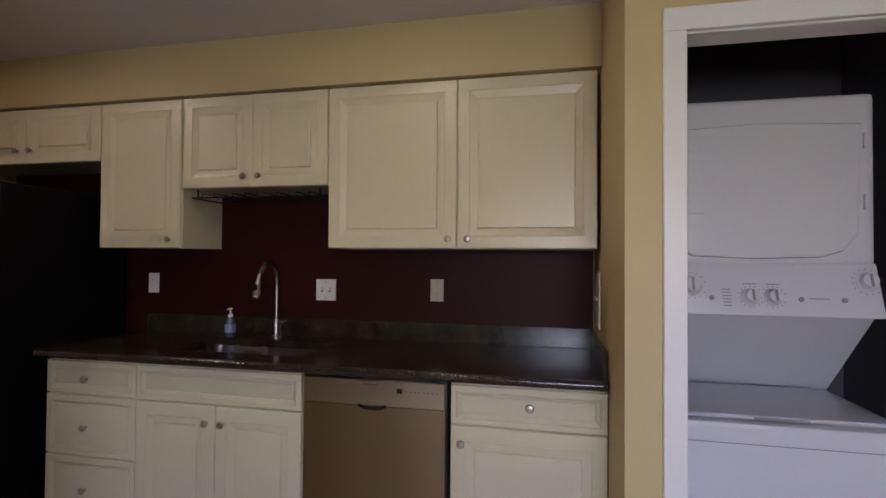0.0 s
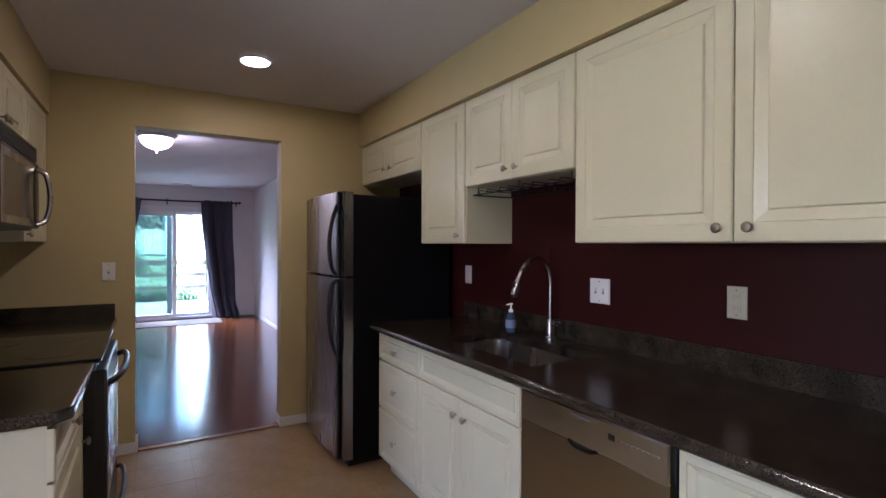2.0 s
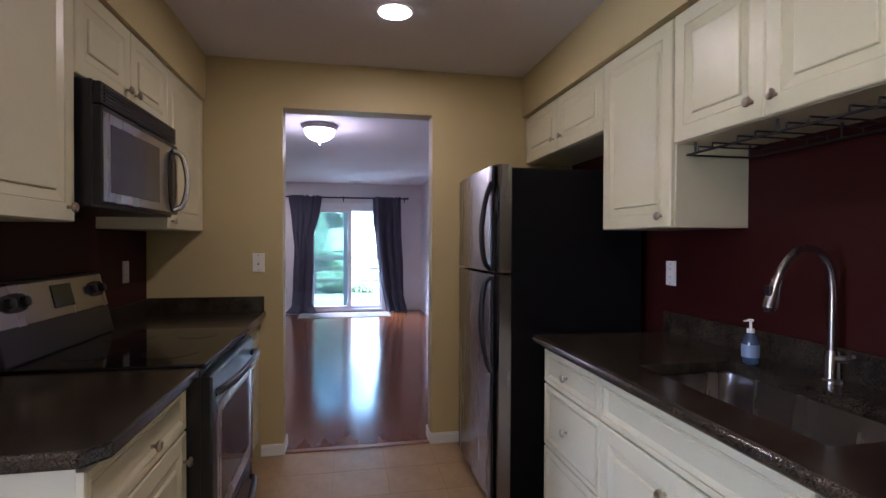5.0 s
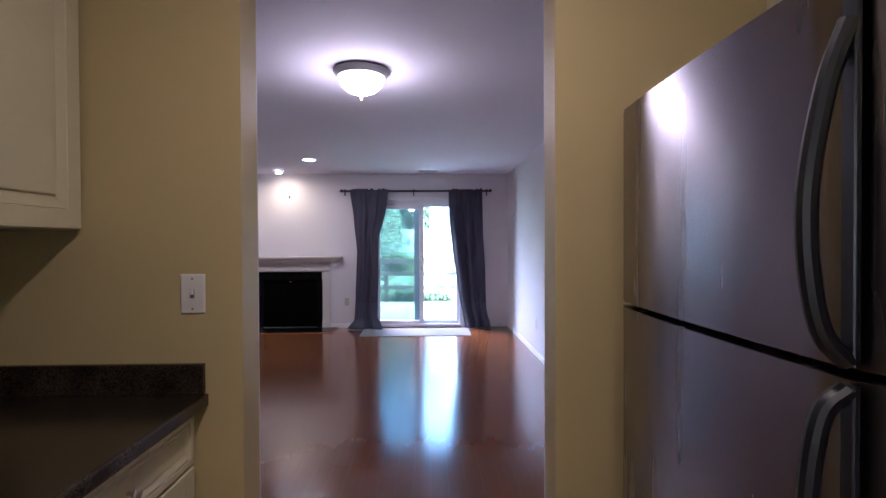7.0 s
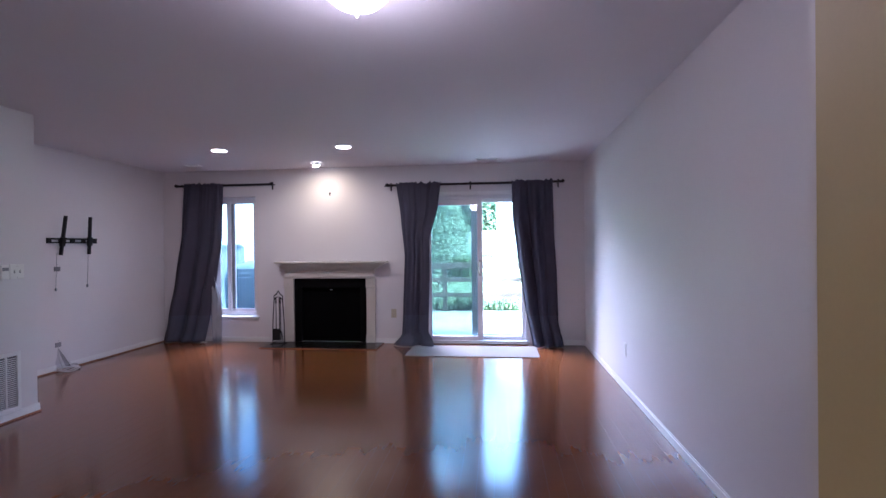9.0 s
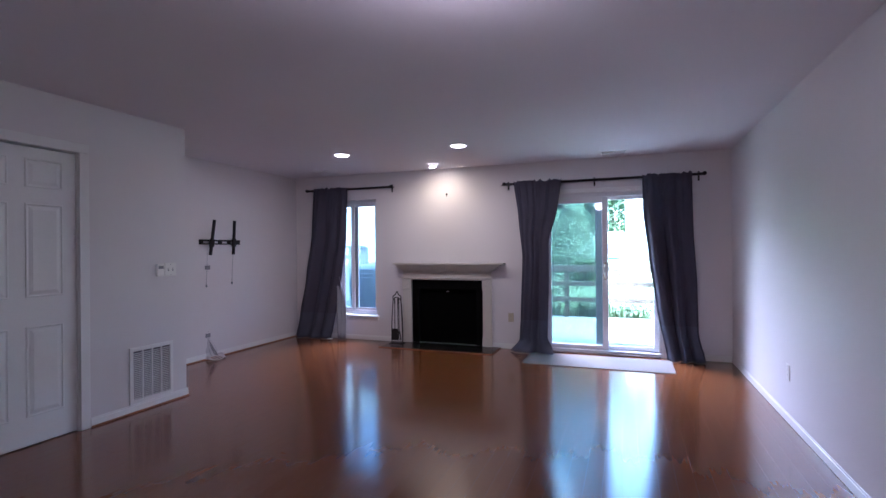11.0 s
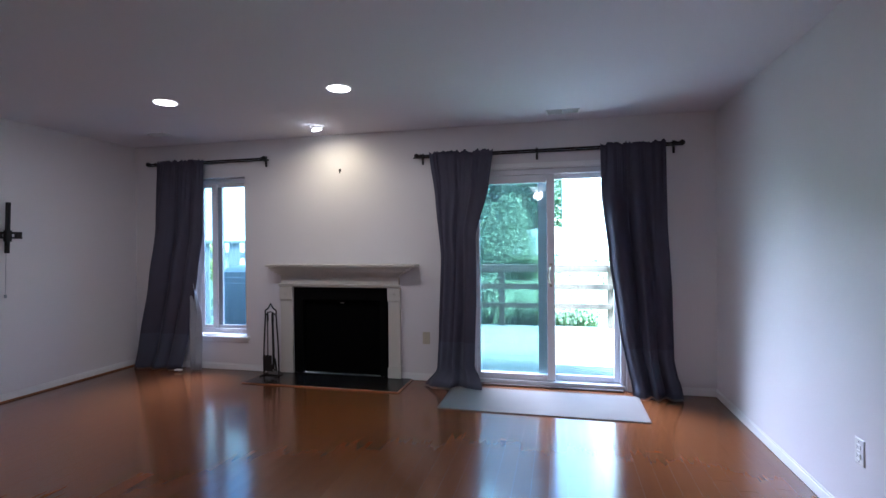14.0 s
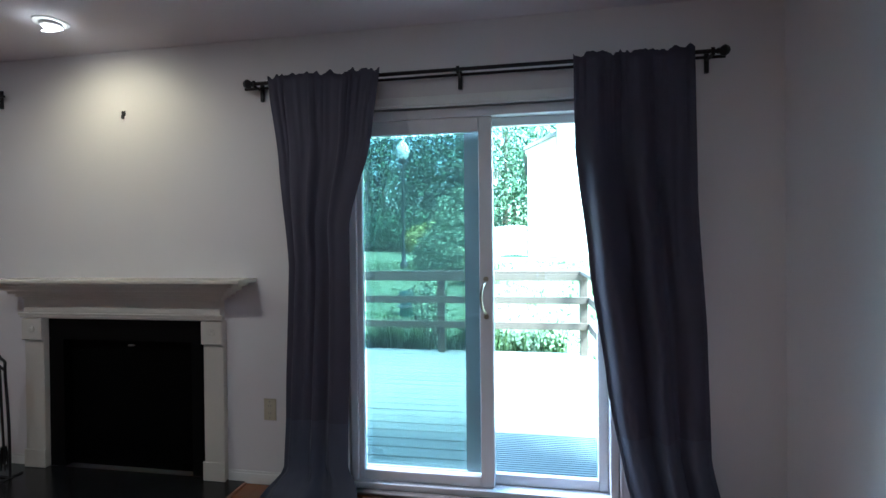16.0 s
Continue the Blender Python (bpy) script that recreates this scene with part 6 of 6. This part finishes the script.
# neighbouring houses
def lap_siding(bm, x0, x1, y, z0, z1, pitch=0.115, proud=0.018, facing=-1):
    z = z0
    while z < z1 - 0.01:
        t = min(z + pitch, z1)
        v = [bm.verts.new(c) for c in ((x0, y + facing * proud, z), (x1, y + facing * proud, z), (x1, y, t), (x0, y, t), (x0, y, z), (x1, y, z))]
        bm.faces.new(v[:4])
        bm.faces.new((v[4], v[5], v[1], v[0]))
        z = t


hs = thing("house", (0.75, 24.0, 0.75), "pale sided neighbouring house with a gable roof", "house")
bm = bmesh.new()
lap_siding(bm, 0, 7.0, 0, 0.05, 4.35)
for i in range(22):
    z = 4.35 + i * 0.115
    x0 = (z - 4.35) / 0.45 + 0.0
    if x0 < 3.4:
        lap_siding(bm, x0, 7.0 - x0, 0, z, z + 0.115)
box(bm, 0, 7.0, 0.001, 7.0, 0, 4.35)
part("wall", bm, M["siding"], hs, "pale horizontal siding")
bm = bmesh.new()
for s in (1, -1):
    a, b = (-0.15 if s == 1 else 7.15), 3.5
    v = [bm.verts.new(c) for c in ((a, -0.25, 4.28), (b, -0.25, 5.93), (b, 7.2, 5.93), (a, 7.2, 4.28), (a, -0.25, 4.43), (b, -0.25, 6.08), (b, 7.2, 6.08), (a, 7.2, 4.43))]
    for f in ((0, 1, 2, 3), (7, 6, 5, 4), (0, 4, 5, 1), (1, 5, 6, 2), (2, 6, 7, 3), (3, 7, 4, 0)):
        bm.faces.new([v[i] for i in f])
part("roof", bm, M["roofing"], hs)
bm = boxes((0.02, 0.10, -0.06, -0.01, 0.1, 4.2), (-0.08, 0.02, -0.20, 0.5, 4.18, 4.28))
part("downspout", bm, M["trim"], hs, "white gutter and downspout")
part("chimney", boxes((1.15, 6.9, -0.5, -0.022, 0, 8.5)), M["siding"], hs, "tall pale sided bay rising above the roof")
bm = bmesh.new()
lap_siding(bm, 1.15, 6.9, -0.502, 0.05, 8.5)
part("bay_siding", bm, M["siding"], hs)

pf = thing("picket_fence", (0, 24.0, 0.80), "white picket fence beside the neighbouring house", "fence")
part("rail", boxes((-1.9, 0.74, 0.02, 0.05, 0.30, 0.38), (-1.9, 0.74, 0.02, 0.05, 0.95, 1.03)), M["siding"], pf)
pk = boxes((0, 0.085, 0, 0.02, 0.03, 1.22), bevel=0.004)
p0 = part("picket", pk, M["siding"], pf)
for i in range(20):
    o = p0 if i == 0 else new("picket", p0.data)
    o.parent = pf
    o.location = (-1.85 + i * 0.13, 0, 0.08 * math.sin(math.pi * ((i * 0.13) % 1.3) / 1.3))

# side yard seen through the window
yf = 8.45
sf = thing("privacy_fence", (0, yf, 0), "weathered grey wooden board fence in the side yard", "fence")
part("rail", boxes((-8.5, -3.95, 0.022, 0.06, 0.25, 0.34), (-8.5, -3.95, 0.022, 0.06, 1.15, 1.24)), M["fencewood"], sf)
part("cap", boxes((-8.5, -3.95, -0.03, 0.075, 1.385, 1.42)), M["fencewood"], sf)
fb = boxes((0, 0.185, 0, 0.02, -0.3, 1.383), bevel=0.003)
f0 = part("board", fb, M["fencewood"], sf)
for i in range(17):
    o = f0 if i == 0 else new("board", f0.data)
    o.parent = sf
    o.location = (-8.4 + i * 0.27, 0, 0)
gc = thing("grill_cover", (-3.16, 7.45, -0.03), "grey fabric cover over a grill on the deck", "grill")
bm = bmesh.new()
prev = None
for z, sx, sy in ((0.0, 0.46, 0.30), (0.3, 0.45, 0.29), (0.78, 0.46, 0.30), (0.90, 0.455, 0.29), (0.91, 0.44, 0.28), (0.97, 0.445, 0.28), (0.98, 0.43, 0.27), (1.04, 0.43, 0.27), (1.09, 0.38, 0.22), (1.12, 0.25, 0.12)):
    ring = []
    for k in range(20):
        a = 2 * math.pi * k / 20
        c, s = math.cos(a), math.sin(a)
        ring.append(bm.verts.new((sx * abs(c) ** 0.5 * (1 if c > 0 else -1) + 0.012 * math.sin(5 * a + z * 7), sy * abs(s) ** 0.5 * (1 if s > 0 else -1), z)))
    if prev:
        for i in range(20):
            bm.faces.new((prev[i], prev[(i + 1) % 20], ring[(i + 1) % 20], ring[i]))
    prev = ring
bm.faces.new(prev)
part("cover", bm, M["cover"], gc, smooth=True)
h2 = thing("house", (-23.5, 17.5, 0.2), "pale blue-grey sided neighbouring house with one window", "house")
bm = bmesh.new()
lap_siding(bm, 0, 12.0, 0, 0.0, 6.5, 0.14)
box(bm, 0, 12.0, 0.001, 6, 0, 6.5)
part("wall", bm, M["siding"], h2, "pale horizontal siding")
part("roof", boxes((-0.3, 12.3, -0.35, 6.3, 6.5, 6.7)), M["roofing"], h2)
wn2 = part("window", boxes((7.75, 8.95, -0.03, 0.0, 2.3, 3.35)), M["vinyl_frame"], h2)
part("pane", boxes((7.83, 8.32, -0.036, -0.030, 2.38, 3.27), (8.38, 8.88, -0.036, -0.030, 2.38, 3.27)), M["mw_glass"], wn2)
shrub("shrub", -9.2, 12.2, [((0, 0, 1.1), (1.3, 0.7, 0.5)), ((1.2, 0, 1.2), (0.9, 0.6, 0.5)), ((-1.2, 0, 1.2), (0.9, 0.6, 0.6))], 5000, 0.06, "leaf_yellow", 95, "yellow-green shrub behind the fence")


# ---- floor pieces ----
TS = 0.305
tile = boxes((0.001, TS - 0.001, 0.001, TS - 0.001, -0.0055, 0.0))
t0 = part("tile", tile, M["vinyl"], bpy.data.objects["floor_kitchen"])
cells = [(i, j) for i in range(-9, 7) for j in range(-17, 0)]
cells = [(i, j) for i, j in cells if -2.9 <= 0.11 + i * TS and 0.11 + (i + 1) * TS <= 2.3]
near = sorted(cells, key=lambda c: abs(0.11 + c[0] * TS - 0.6) + 0.6 * abs(c[1] * TS + 1.8))
for k, (i, j) in enumerate(near):
    o = t0 if k == 0 else new("tile", t0.data)
    o.parent = bpy.data.objects["floor_kitchen"]
    o.location = (0.11 + i * TS, (j) * TS, 0)

PW, PL = 0.098, 1.21
floor_living = structure("floor", boxes((-4.1, LR, 0.05, F0 + 0.02, -0.0055, -0.0009)), M["subfloor"], "glossy red-brown laminate floor")
rnd = random.Random(4)
full = mesh_of(boxes((0.0005, PW - 0.0005, 0.0005, PL - 0.0005, -0.0045, 0.0)), "plank")
full.materials.append(M["plank"])
rest = bmesh.new()
made = 0
col = 0
x = LR - PW
while x > -4.1:
    y = 0.05 - rnd.uniform(0.0, PL)
    while y < F0:
        y0, y1 = max(y, 0.052), min(y + PL, F0 + 0.02)
        whole = y >= 0.052 and y + PL <= F0 + 0.02
        if y1 - y0 > 0.02:
            if whole and -1.9 < x and made < 290:
                o = new("plank", full)
                o.parent = floor_living
                o.location = (x, y, 0)
                made += 1
            else:
                box(rest, x + 0.0005, x + PW - 0.0005, y0 + 0.0005, y1 - 0.0005, -0.0045, 0.0)
        y += PL
    x -= PW
tagged(part("plank_rest", rest, M["plank"], floor_living), kind="stuff")
